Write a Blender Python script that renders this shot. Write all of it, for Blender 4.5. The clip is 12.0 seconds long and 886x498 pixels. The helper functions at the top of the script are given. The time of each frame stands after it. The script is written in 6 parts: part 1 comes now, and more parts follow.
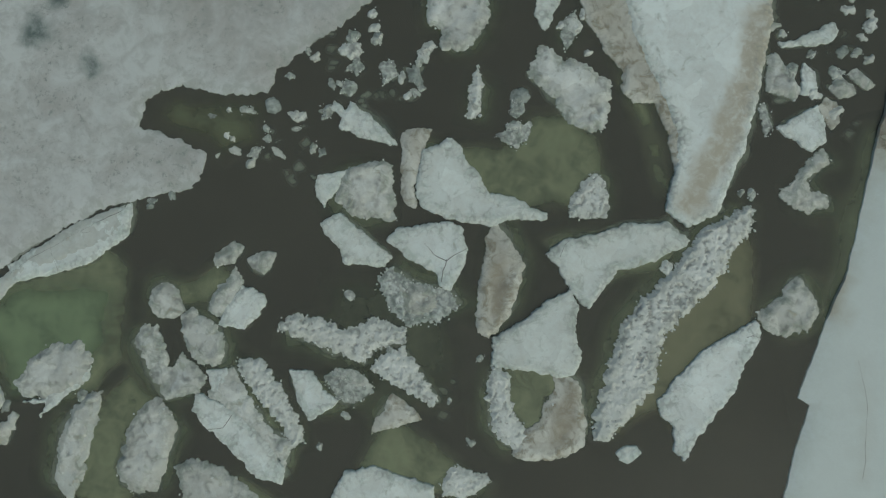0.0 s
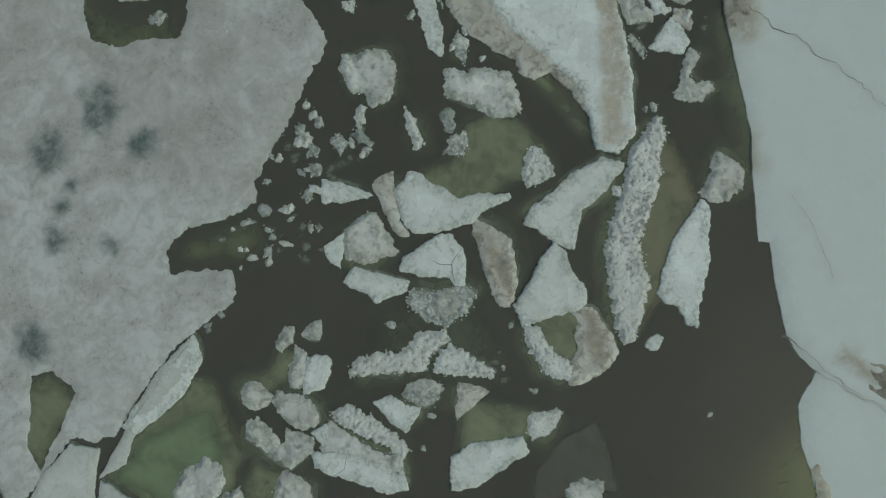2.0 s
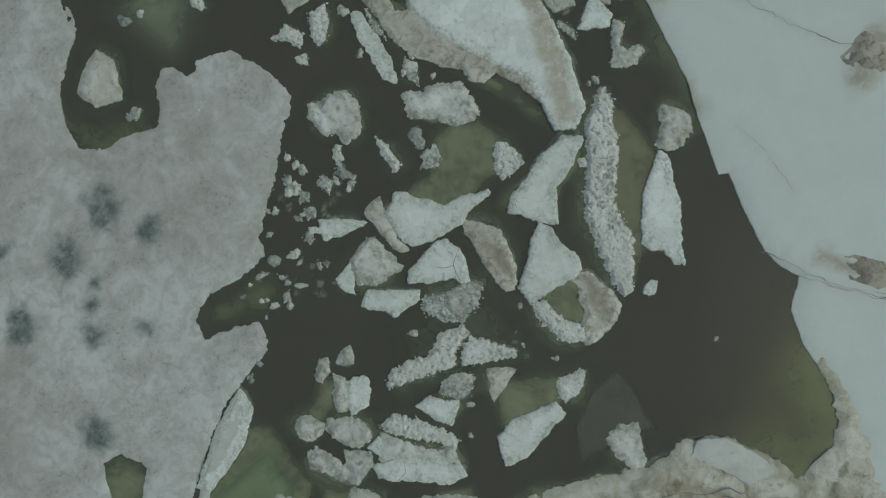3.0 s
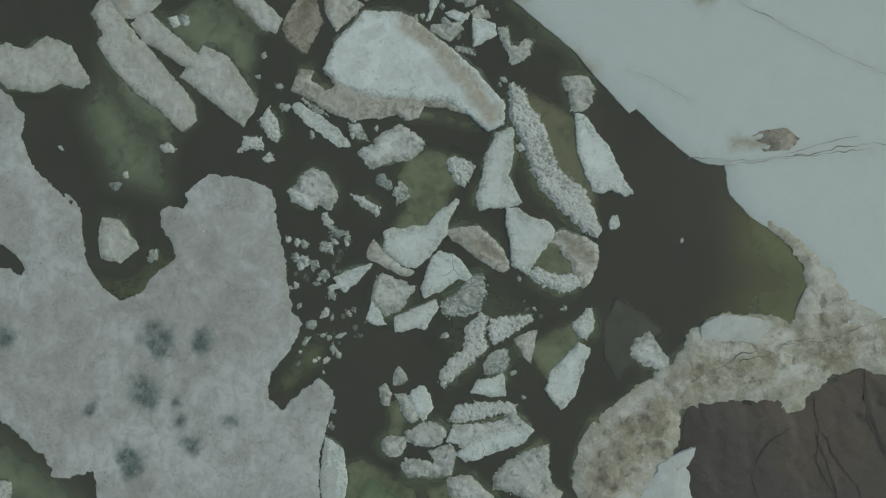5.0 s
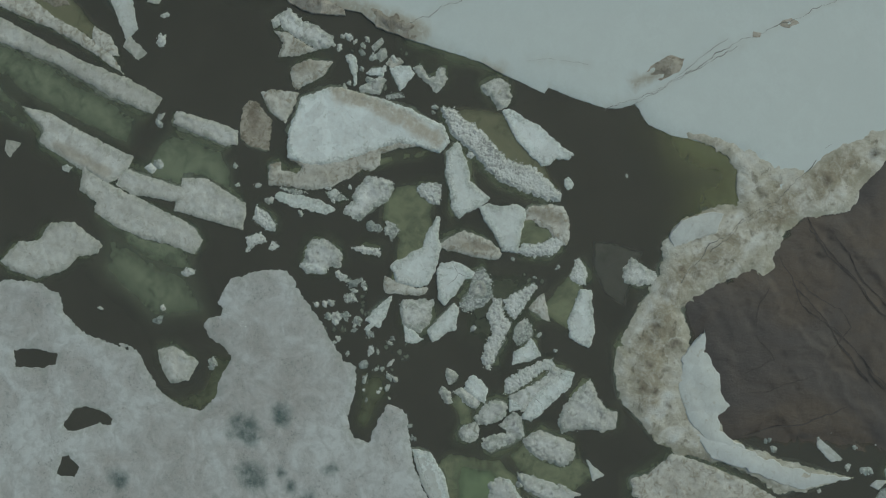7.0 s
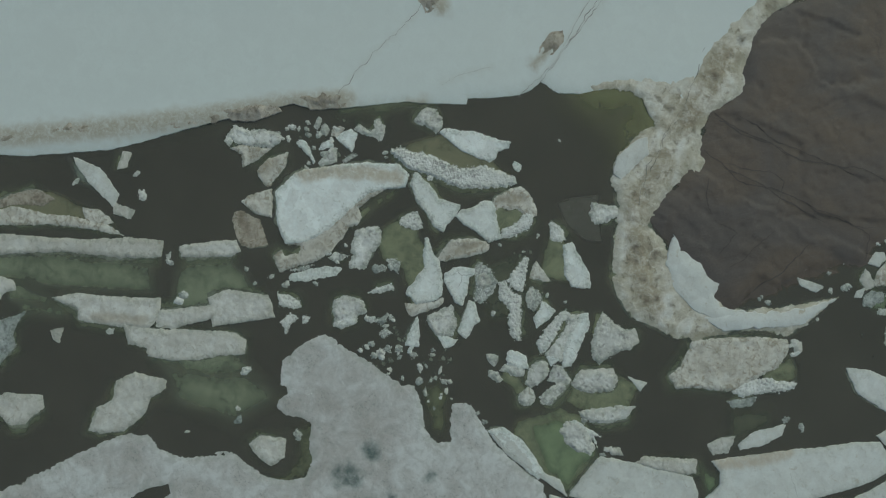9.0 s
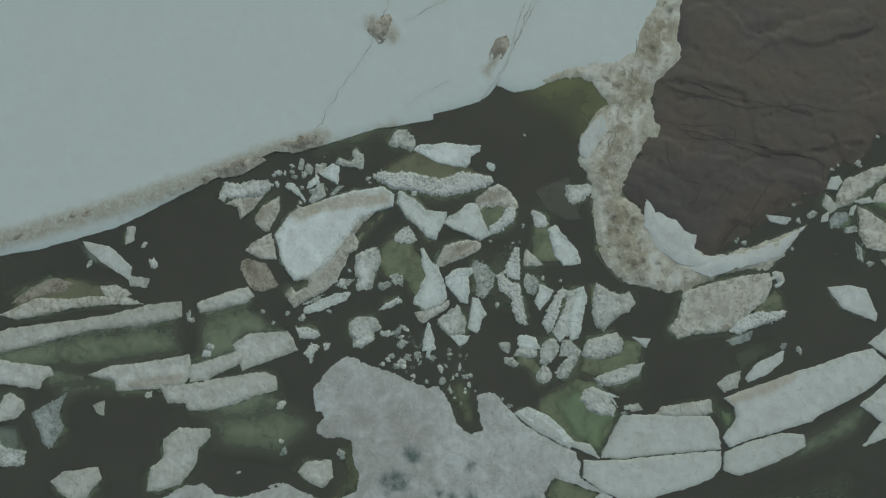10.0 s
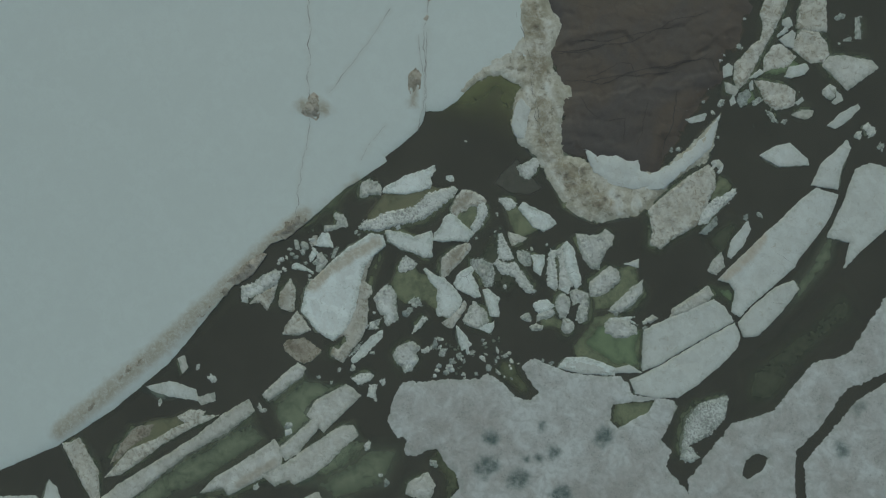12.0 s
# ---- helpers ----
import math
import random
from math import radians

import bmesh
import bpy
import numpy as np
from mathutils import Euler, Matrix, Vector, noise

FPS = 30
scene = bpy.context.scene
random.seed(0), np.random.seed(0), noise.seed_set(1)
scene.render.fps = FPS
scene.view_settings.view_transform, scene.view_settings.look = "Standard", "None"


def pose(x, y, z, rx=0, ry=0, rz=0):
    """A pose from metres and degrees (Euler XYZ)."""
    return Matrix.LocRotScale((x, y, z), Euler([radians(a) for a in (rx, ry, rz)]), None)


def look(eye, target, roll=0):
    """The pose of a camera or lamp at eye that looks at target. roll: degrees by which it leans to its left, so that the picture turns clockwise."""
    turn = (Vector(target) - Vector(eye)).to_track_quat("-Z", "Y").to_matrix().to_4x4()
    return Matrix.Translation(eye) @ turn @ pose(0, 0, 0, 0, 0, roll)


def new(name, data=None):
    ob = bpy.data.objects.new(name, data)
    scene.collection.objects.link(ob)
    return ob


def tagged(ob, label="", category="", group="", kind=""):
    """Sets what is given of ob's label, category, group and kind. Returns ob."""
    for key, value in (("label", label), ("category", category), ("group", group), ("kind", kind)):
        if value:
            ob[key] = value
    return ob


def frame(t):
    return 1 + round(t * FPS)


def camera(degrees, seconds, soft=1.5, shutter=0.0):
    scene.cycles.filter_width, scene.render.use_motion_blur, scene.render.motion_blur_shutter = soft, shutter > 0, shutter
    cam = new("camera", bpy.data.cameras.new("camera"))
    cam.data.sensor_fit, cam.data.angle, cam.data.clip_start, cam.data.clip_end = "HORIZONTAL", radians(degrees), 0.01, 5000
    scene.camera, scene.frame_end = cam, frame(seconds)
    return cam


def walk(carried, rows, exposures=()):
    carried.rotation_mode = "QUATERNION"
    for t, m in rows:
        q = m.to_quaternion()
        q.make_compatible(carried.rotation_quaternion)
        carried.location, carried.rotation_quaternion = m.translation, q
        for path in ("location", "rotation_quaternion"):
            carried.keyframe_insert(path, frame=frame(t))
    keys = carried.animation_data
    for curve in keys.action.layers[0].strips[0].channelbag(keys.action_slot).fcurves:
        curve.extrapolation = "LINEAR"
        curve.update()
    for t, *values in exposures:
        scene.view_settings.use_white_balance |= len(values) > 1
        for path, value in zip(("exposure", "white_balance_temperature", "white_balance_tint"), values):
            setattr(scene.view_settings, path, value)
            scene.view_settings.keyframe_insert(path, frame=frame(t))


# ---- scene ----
from mathutils import geometry

# ---- camera and its way: a drone that climbs and turns while it looks down ----
cam = camera(74.0, 12.0, soft=1.2)
ROWS = [
    (0.0, 0.000, 0.000, 25.200, 3.59, 2.07, 0.00),
    (0.5, -0.118, 0.262, 26.557, 2.90, 2.00, -5.74),
    (1.0, -0.073, 0.247, 27.873, 2.82, 2.26, -11.18),
    (1.5, -0.043, 0.204, 29.130, 2.67, 2.55, -17.16),
    (2.0, -0.063, 0.211, 30.484, 2.40, 2.69, -25.66),
    (2.5, 0.034, 0.197, 31.812, 2.16, 2.96, -33.02),
    (3.0, -0.126, 0.166, 33.251, 2.10, 2.83, -40.27),
    (5.0, -0.571, -0.557, 39.222, 2.83, 3.29, -63.04),
    (5.5, -0.760, -0.521, 40.746, 3.02, 3.12, -67.05),
    (6.0, -0.856, -0.349, 42.461, 2.93, 3.00, -72.50),
    (6.5, -0.586, -0.036, 44.098, 2.36, 2.86, -79.12),
    (7.0, -0.560, -0.013, 45.888, 2.21, 2.86, -85.78),
    (7.5, -0.635, 0.189, 47.586, 2.23, 2.67, -92.29),
    (9.5, -0.805, 0.435, 55.173, 2.40, 2.44, -115.64),
    (10.0, -1.274, 0.445, 57.080, 2.73, 2.60, -121.57),
    (10.5, -1.435, 0.500, 58.926, 2.86, 2.68, -126.92),
    (11.0, -1.362, 0.564, 60.905, 2.85, 2.63, -132.30),
    (11.5, -1.391, 0.558, 62.847, 2.79, 2.77, -138.24),
    (12.0, -1.170, 0.388, 65.036, 2.38, 2.87, -145.80),
]
walk(cam, [(t, pose(x, y, z, 0, 0, yaw) @ pose(0, 0, 0, tilt) @ pose(0, 0, 0, 0, lean)) for t, x, y, z, tilt, lean, yaw in ROWS],
     [(0.0, -0.05, 6480, -8), (3.0, -0.1, 6450, -8), (6.5, -0.1, 6380, -8), (9.5, -0.06, 6330, -8), (10.5, -0.06, 6320, -8), (12.0, -0.26, 6200, -10)])

# ---- world and light: an overcast sky ----
SUN_HEIGHT, SUN_TURN = radians(48), radians(140)
world = bpy.data.worlds.new("overcast_sky")
scene.world = world
world.use_nodes = True
wn = world.node_tree.nodes
sky = wn.new("ShaderNodeTexSky")
sky.sky_type, sky.sun_disc = "NISHITA", False
sky.sun_elevation, sky.sun_rotation = SUN_HEIGHT, SUN_TURN
sky.air_density, sky.dust_density, sky.ozone_density = 1.0, 4.0, 1.0
world.node_tree.links.new(sky.outputs[0], wn["Background"].inputs[0])
wn["Background"].inputs[1].default_value = 0.076
sun = new("sun", bpy.data.lights.new("sun", "SUN"))
sun.data.energy, sun.data.angle, sun.data.color = 0.5, radians(40), (1.0, 0.96, 0.9)
sun.matrix_world = look((0, 0, 30), (-math.sin(SUN_TURN) * math.cos(SUN_HEIGHT), -math.cos(SUN_TURN) * math.cos(SUN_HEIGHT), 30 - math.sin(SUN_HEIGHT)))


# ---- materials ----
class Nodes:
    """A small hand for writing node materials."""

    def __init__(self, name):
        self.mat = bpy.data.materials.new(name)
        self.mat.use_nodes = True
        self.tree = self.mat.node_tree
        self.bsdf = self.tree.nodes["Principled BSDF"]
        self.out = self.tree.nodes["Material Output"]
        self.place = self.tree.nodes.new("ShaderNodeNewGeometry").outputs["Position"]

    def link(self, a, b):
        self.tree.links.new(a, b)

    def noise(self, scale, detail=5.0, rough=0.6, warp=0.0, stretch=None):
        n = self.tree.nodes.new("ShaderNodeTexNoise")
        n.inputs["Scale"].default_value, n.inputs["Detail"].default_value = scale, detail
        n.inputs["Roughness"].default_value, n.inputs["Distortion"].default_value = rough, warp
        place = self.place
        if stretch:
            m = self.tree.nodes.new("ShaderNodeMapping")
            m.inputs["Scale"].default_value = stretch[:3]
            m.inputs["Rotation"].default_value = (0, 0, stretch[3])
            self.link(place, m.inputs["Vector"])
            place = m.outputs[0]
        self.link(place, n.inputs["Vector"])
        return n.outputs["Fac"]

    def bent(self, scale, amount, stretch=None):
        """The place, pushed about by noise of that scale."""
        t = self.tree.nodes.new("ShaderNodeTexNoise")
        t.inputs["Scale"].default_value, t.inputs["Detail"].default_value = scale, 3
        self.link(self.place, t.inputs["Vector"])
        push = self.tree.nodes.new("ShaderNodeVectorMath")
        push.operation = "MULTIPLY_ADD"
        push.inputs[1].default_value = (amount, amount, 0)
        self.link(t.outputs["Color"], push.inputs[0])
        self.link(self.place, push.inputs[2])
        if not stretch:
            return push.outputs[0]
        m = self.tree.nodes.new("ShaderNodeMapping")
        m.inputs["Scale"].default_value, m.inputs["Rotation"].default_value = stretch[:3], (0, 0, stretch[3])
        self.link(push.outputs[0], m.inputs["Vector"])
        return m.outputs[0]

    def cells(self, scale, feature="F1", out="Distance", place=None):
        n = self.tree.nodes.new("ShaderNodeTexVoronoi")
        n.feature = feature
        n.inputs["Scale"].default_value = scale
        self.link(place or self.place, n.inputs["Vector"])
        return n.outputs[out]

    def ramp(self, fac, *stops):
        r = self.tree.nodes.new("ShaderNodeValToRGB")
        while len(r.color_ramp.elements) < len(stops):
            r.color_ramp.elements.new(0.5)
        for e, (p, c) in zip(r.color_ramp.elements, stops):
            e.position, e.color = p, (*((c, c, c) if isinstance(c, (int, float)) else c), 1)
        self.link(fac, r.inputs[0])
        return r.outputs[0]

    def mix(self, fac, a, b, kind="MIX"):
        m = self.tree.nodes.new("ShaderNodeMix")
        m.data_type, m.blend_type = "RGBA", kind
        for slot, v in ((m.inputs[0], fac), (m.inputs[6], a), (m.inputs[7], b)):
            if isinstance(v, (int, float)):
                slot.default_value = v
            elif isinstance(v, tuple):
                slot.default_value = (*v, 1)
            else:
                self.link(v, slot)
        return m.outputs[2]

    def sums(self, op, a, b, clamp=True):
        m = self.tree.nodes.new("ShaderNodeMath")
        m.operation = op
        m.use_clamp = clamp
        for slot, v in zip(m.inputs, (a, b)):
            if isinstance(v, (int, float)):
                slot.default_value = v
            else:
                self.link(v, slot)
        return m.outputs[0]

    def attr(self, name):
        a = self.tree.nodes.new("ShaderNodeAttribute")
        a.attribute_name = name
        return a.outputs["Fac"]

    def bump(self, height, strength, distance):
        b = self.tree.nodes.new("ShaderNodeBump")
        b.inputs["Strength"].default_value, b.inputs["Distance"].default_value = strength, distance
        self.link(height, b.inputs["Height"])
        if self.bsdf.inputs["Normal"].is_linked:
            self.link(self.bsdf.inputs["Normal"].links[0].from_socket, b.inputs["Normal"])
        self.link(b.outputs[0], self.bsdf.inputs["Normal"])

    def done(self, color, rough=0.7):
        self.link(color, self.bsdf.inputs["Base Color"])
        if isinstance(rough, (int, float)):
            self.bsdf.inputs["Roughness"].default_value = rough
        else:
            self.link(rough, self.bsdf.inputs["Roughness"])
        return self.mat


def ice(name, light, mid, stain, stain_from, knobs=0.0, facets=0.5, soak=0.3, relief=0.5, rough=0.65, blotch=0.4, edge=None):
    """Snow-covered ice: broken facets of slightly different white, soaked zones, knobs with pits painted darker
    between, dirt.
    Values of the mesh: 'dirt', 'margin' (1 at the rim, 0 inside)."""
    n = Nodes(name)
    wide, patch = n.noise(0.22, 5, 0.6, 0.5), n.noise(0.8, 6, 0.62, 0.6)
    fine, grit, streak = n.noise(11.0, 4, 0.7), n.noise(4.5, 5, 0.68, 0.4), n.noise(1.7, 6, 0.62, 0.9)
    bent = n.bent(1.3, 0.9)
    tone = n.sums("ADD", n.sums("MULTIPLY", patch, 0.6), n.sums("MULTIPLY", grit, 0.4))
    c = n.mix(n.ramp(tone, (0.40, 0), (0.57, 1)), mid, light)
    c = n.mix(n.sums("MULTIPLY", n.ramp(wide, (0.43, 0), (0.62, 1)), blotch), c, mid)
    # facets: cells toned as crust at different tilts would be lit, darker seams between
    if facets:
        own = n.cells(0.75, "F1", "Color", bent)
        # random tone per cell, painted in place of light on its tilt
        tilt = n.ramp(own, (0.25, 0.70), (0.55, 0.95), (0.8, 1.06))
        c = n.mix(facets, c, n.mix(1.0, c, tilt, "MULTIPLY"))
        seam = n.ramp(n.cells(0.75, "DISTANCE_TO_EDGE", "Distance", bent), (0.0, 1), (0.05, 0))
        seam = n.sums("MULTIPLY", n.sums("MULTIPLY", seam, n.ramp(streak, (0.46, 0), (0.6, 1))), facets)
        c = n.mix(n.sums("MULTIPLY", seam, 0.6), c, tuple(0.5 * k for k in mid))
        n.bump(own, 0.35 * facets, 0.12)
    # soaked zones, where the snow has gone to grey-green slush
    if soak:
        zone = n.sums("ADD", n.sums("MULTIPLY", n.attr("margin"), 0.13), n.sums("MULTIPLY", streak, 0.9))
        slush = n.sums("MULTIPLY", n.ramp(zone, (0.52, 0), (0.68, 1)), soak)
        c = n.mix(slush, c, (0.52 * mid[0], 0.58 * mid[1], 0.52 * mid[2]))
    grime = n.sums("ADD", n.sums("MULTIPLY", streak, 0.65), n.sums("MULTIPLY", grit, 0.35))
    rim = n.sums("MULTIPLY", n.attr("margin"), n.ramp(grime, (0.42, 0.8), (0.58, 0.0)))
    c = n.mix(n.sums("MULTIPLY", rim, 0.6), c, edge or (0.85 * mid[0], 0.84 * mid[1], 0.78 * mid[2]))
    dirt = n.ramp(grime, (stain_from, 0), (min(0.98, stain_from + 0.10), 1))
    dirt = n.sums("MAXIMUM", n.sums("MULTIPLY", dirt, 0.8), n.sums("MULTIPLY", n.attr("dirt"), n.ramp(grime, (0.36, 0.35), (0.54, 1))))
    c = n.mix(dirt, c, stain)
    if knobs:
        # colour darkened between the knobs, in place of the shade there
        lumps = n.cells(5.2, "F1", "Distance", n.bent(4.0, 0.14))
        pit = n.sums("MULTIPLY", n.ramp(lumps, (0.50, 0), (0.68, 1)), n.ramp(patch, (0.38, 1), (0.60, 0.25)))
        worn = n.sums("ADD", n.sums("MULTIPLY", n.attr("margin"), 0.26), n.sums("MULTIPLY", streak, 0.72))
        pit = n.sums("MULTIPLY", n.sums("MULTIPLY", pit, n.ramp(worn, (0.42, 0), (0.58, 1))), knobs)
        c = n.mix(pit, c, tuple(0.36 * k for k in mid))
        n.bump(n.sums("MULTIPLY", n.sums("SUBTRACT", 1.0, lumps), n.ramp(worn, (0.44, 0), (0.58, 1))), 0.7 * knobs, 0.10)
    # hollows of the mesh get shade painted in as a darker colour
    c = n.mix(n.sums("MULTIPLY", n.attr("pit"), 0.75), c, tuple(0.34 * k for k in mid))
    speck = n.sums("MULTIPLY", n.ramp(fine, (0.30, 1), (0.40, 0)), n.ramp(streak, (0.45, 0), (0.6, 0.6)))
    c = n.mix(n.sums("MULTIPLY", speck, relief), c, tuple(0.5 * k for k in mid))
    tint = n.tree.nodes.new("ShaderNodeObjectInfo").outputs["Random"]
    c = n.mix(1.0, c, n.ramp(tint, (0.0, (1.0, 1.0, 1.0)), (0.5, (0.97, 0.97, 0.96)), (1.0, (0.90, 0.895, 0.875))), "MULTIPLY")
    n.bump(fine, relief, 0.03)
    n.bump(grit, relief, 0.06)
    n.bump(patch, relief, 0.10)
    n.bsdf.inputs["Specular IOR Level"].default_value = 0.25
    return n.done(c, rough)


def grey_sheet_material():
    """Wet snow ice in a broad sheet: drifts, cloudy grey soaking, dark flecks in swarms, blue-grey hollows."""
    n = Nodes("grey_wet_snow_sheet")
    wide, patch, streak = n.noise(0.10, 5, 0.6, 0.6), n.noise(0.42, 6, 0.62, 0.7), n.noise(1.5, 6, 0.65, 0.5)
    fine, grain = n.noise(9.0, 4, 0.7), n.noise(3.6, 5, 0.7, 0.3)
    tone = n.sums("ADD", n.sums("MULTIPLY", wide, 0.5), n.sums("MULTIPLY", patch, 0.5))
    c = n.mix(n.ramp(tone, (0.41, 0), (0.50, 0.5), (0.585, 1)), (0.43, 0.424, 0.40), (0.625, 0.655, 0.645))
    c = n.mix(n.sums("MULTIPLY", n.ramp(streak, (0.38, 1), (0.54, 0)), 0.42), c, (0.37, 0.385, 0.37))
    c = n.mix(n.sums("MULTIPLY", n.ramp(grain, (0.52, 0), (0.68, 1)), 0.22), c, (0.68, 0.695, 0.67))
    drift = n.ramp(n.cells(0.13, "DISTANCE_TO_EDGE", "Distance", n.bent(0.35, 4.0)), (0.0, 1), (0.025, 0))
    c = n.mix(n.sums("MULTIPLY", drift, n.ramp(patch, (0.45, 0), (0.6, 0.4))), c, (0.40, 0.41, 0.39))
    swarm = n.ramp(patch, (0.38, 1), (0.54, 0.06))
    flecks = n.sums("MULTIPLY", n.ramp(n.noise(4.2, 5, 0.75, 0.2), (0.38, 1), (0.45, 0)), swarm)
    c = n.mix(n.sums("MULTIPLY", flecks, 0.8), c, (0.27, 0.30, 0.285))
    wet = n.sums("MULTIPLY", n.attr("melt"), n.ramp(n.sums("ADD", n.sums("MULTIPLY", streak, 0.6), n.sums("MULTIPLY", grain, 0.4)), (0.44, 1), (0.66, 0.45)))
    c = n.mix(wet, c, (0.125, 0.165, 0.155))
    rim = n.sums("MULTIPLY", n.attr("margin"), n.ramp(streak, (0.44, 0.8), (0.56, 0)))
    c = n.mix(n.sums("MULTIPLY", rim, 0.55), c, (0.40, 0.43, 0.39))
    n.bump(fine, 0.3, 0.03)
    n.bump(streak, 0.35, 0.08)
    n.bump(patch, 0.4, 0.2)
    n.bsdf.inputs["Specular IOR Level"].default_value = 0.25
    return n.done(c, 0.65)


def shore_material():
    """Old shore ice: pale crust and olive-brown silt in long folds, with dark pits."""
    n = Nodes("dirty_shore_ice")
    wide, patch, streak = n.noise(0.28, 6, 0.6, 1.2), n.noise(0.75, 6, 0.62, 0.8), n.noise(2.0, 6, 0.66, 0.6)
    fine = n.noise(8.0, 5, 0.7)
    tone = n.sums("ADD", n.sums("MULTIPLY", wide, 0.58), n.sums("ADD", n.sums("MULTIPLY", patch, 0.30), n.sums("MULTIPLY", streak, 0.12)))
    c = n.ramp(tone, (0.38, (0.34, 0.315, 0.245)), (0.44, (0.45, 0.43, 0.345)), (0.49, (0.56, 0.55, 0.465)), (0.55, (0.66, 0.665, 0.605)), (0.62, (0.71, 0.735, 0.69)))
    crust = n.cells(0.42, "F1", "Color", n.bent(0.7, 1.6))
    c = n.mix(0.6, c, n.mix(1.0, c, n.ramp(crust, (0.25, (0.80, 0.78, 0.72)), (0.6, (1.0, 1.0, 1.0))), "MULTIPLY"))
    fold = n.ramp(n.cells(0.42, "DISTANCE_TO_EDGE", "Distance", n.bent(0.7, 1.6)), (0.0, 1), (0.05, 0))
    c = n.mix(n.sums("MULTIPLY", fold, n.ramp(streak, (0.44, 0), (0.58, 0.7))), c, (0.70, 0.70, 0.63))
    silt = n.sums("MULTIPLY", n.attr("dirt"), n.ramp(n.sums("ADD", n.sums("MULTIPLY", patch, 0.6), n.sums("MULTIPLY", streak, 0.4)), (0.40, 0.85), (0.60, 0.1)))
    c = n.mix(silt, c, (0.30, 0.265, 0.19))
    pit = n.sums("MULTIPLY", n.ramp(n.noise(1.5, 5, 0.62, 0.5), (0.37, 1), (0.44, 0)), n.ramp(patch, (0.40, 1), (0.58, 0.15)))
    c = n.mix(n.sums("MULTIPLY", pit, 0.6), c, (0.15, 0.135, 0.10))
    c = n.mix(n.sums("MULTIPLY", n.attr("melt"), n.ramp(streak, (0.40, 0.95), (0.60, 0.5))), c, (0.14, 0.125, 0.095))
    spots = n.ramp(n.noise(4.2, 4, 0.65, 0.4), (0.31, 0.45), (0.40, 0))
    c = n.mix(spots, c, (0.21, 0.185, 0.14))
    c = n.mix(n.sums("MULTIPLY", n.attr("margin"), n.ramp(streak, (0.44, 0.7), (0.58, 0.1))), c, (0.42, 0.42, 0.34))
    n.bump(fine, 0.5, 0.03)
    n.bump(streak, 0.6, 0.08)
    n.bump(tone, 0.5, 0.3)
    n.bsdf.inputs["Specular IOR Level"].default_value = 0.25
    return n.done(c, 0.65)


def crumb_material():
    """Loose crumbs of snow ice, each of its own white."""
    n = Nodes("loose_snow_crumbs")
    own = n.tree.nodes.new("ShaderNodeNewGeometry").outputs["Random Per Island"]
    c = n.ramp(own, (0.0, (0.42, 0.45, 0.42)), (0.5, (0.60, 0.63, 0.60)), (1.0, (0.76, 0.79, 0.77)))
    n.bump(n.noise(14.0, 4, 0.7), 0.5, 0.02)
    n.bsdf.inputs["Specular IOR Level"].default_value = 0.25
    return n.done(c, 0.7)


ICE = {
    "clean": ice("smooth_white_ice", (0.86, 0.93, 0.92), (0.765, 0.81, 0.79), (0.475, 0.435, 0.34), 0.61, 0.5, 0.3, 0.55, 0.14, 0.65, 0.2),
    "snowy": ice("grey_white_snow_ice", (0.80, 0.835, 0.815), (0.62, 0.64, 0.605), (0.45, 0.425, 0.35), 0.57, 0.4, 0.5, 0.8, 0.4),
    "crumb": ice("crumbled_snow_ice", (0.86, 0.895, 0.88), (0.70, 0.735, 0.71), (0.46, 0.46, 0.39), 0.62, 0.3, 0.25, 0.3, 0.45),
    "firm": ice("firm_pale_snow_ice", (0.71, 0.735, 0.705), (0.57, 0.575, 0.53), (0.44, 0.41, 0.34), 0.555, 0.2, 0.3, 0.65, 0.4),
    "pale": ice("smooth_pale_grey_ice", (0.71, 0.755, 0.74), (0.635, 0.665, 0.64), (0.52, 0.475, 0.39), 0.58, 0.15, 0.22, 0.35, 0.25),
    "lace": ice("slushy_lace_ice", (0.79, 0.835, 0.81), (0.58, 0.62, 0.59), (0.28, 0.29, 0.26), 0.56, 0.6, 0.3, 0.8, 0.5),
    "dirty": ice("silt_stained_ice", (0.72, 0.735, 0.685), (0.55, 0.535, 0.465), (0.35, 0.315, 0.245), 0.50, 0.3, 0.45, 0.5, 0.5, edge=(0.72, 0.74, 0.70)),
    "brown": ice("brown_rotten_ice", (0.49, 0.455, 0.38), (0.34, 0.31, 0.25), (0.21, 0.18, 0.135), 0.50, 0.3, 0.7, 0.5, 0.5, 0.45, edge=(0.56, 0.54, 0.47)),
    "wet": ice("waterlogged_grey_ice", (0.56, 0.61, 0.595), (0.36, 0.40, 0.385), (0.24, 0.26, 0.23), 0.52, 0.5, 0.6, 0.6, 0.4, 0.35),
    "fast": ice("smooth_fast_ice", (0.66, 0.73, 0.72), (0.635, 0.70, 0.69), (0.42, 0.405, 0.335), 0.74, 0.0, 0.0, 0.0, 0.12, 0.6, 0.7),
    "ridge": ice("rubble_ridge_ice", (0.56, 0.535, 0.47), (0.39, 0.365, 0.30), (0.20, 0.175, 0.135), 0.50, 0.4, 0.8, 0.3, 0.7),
    "sheet": grey_sheet_material(),
    "shore": shore_material(),
}
CRUMBS = crumb_material()


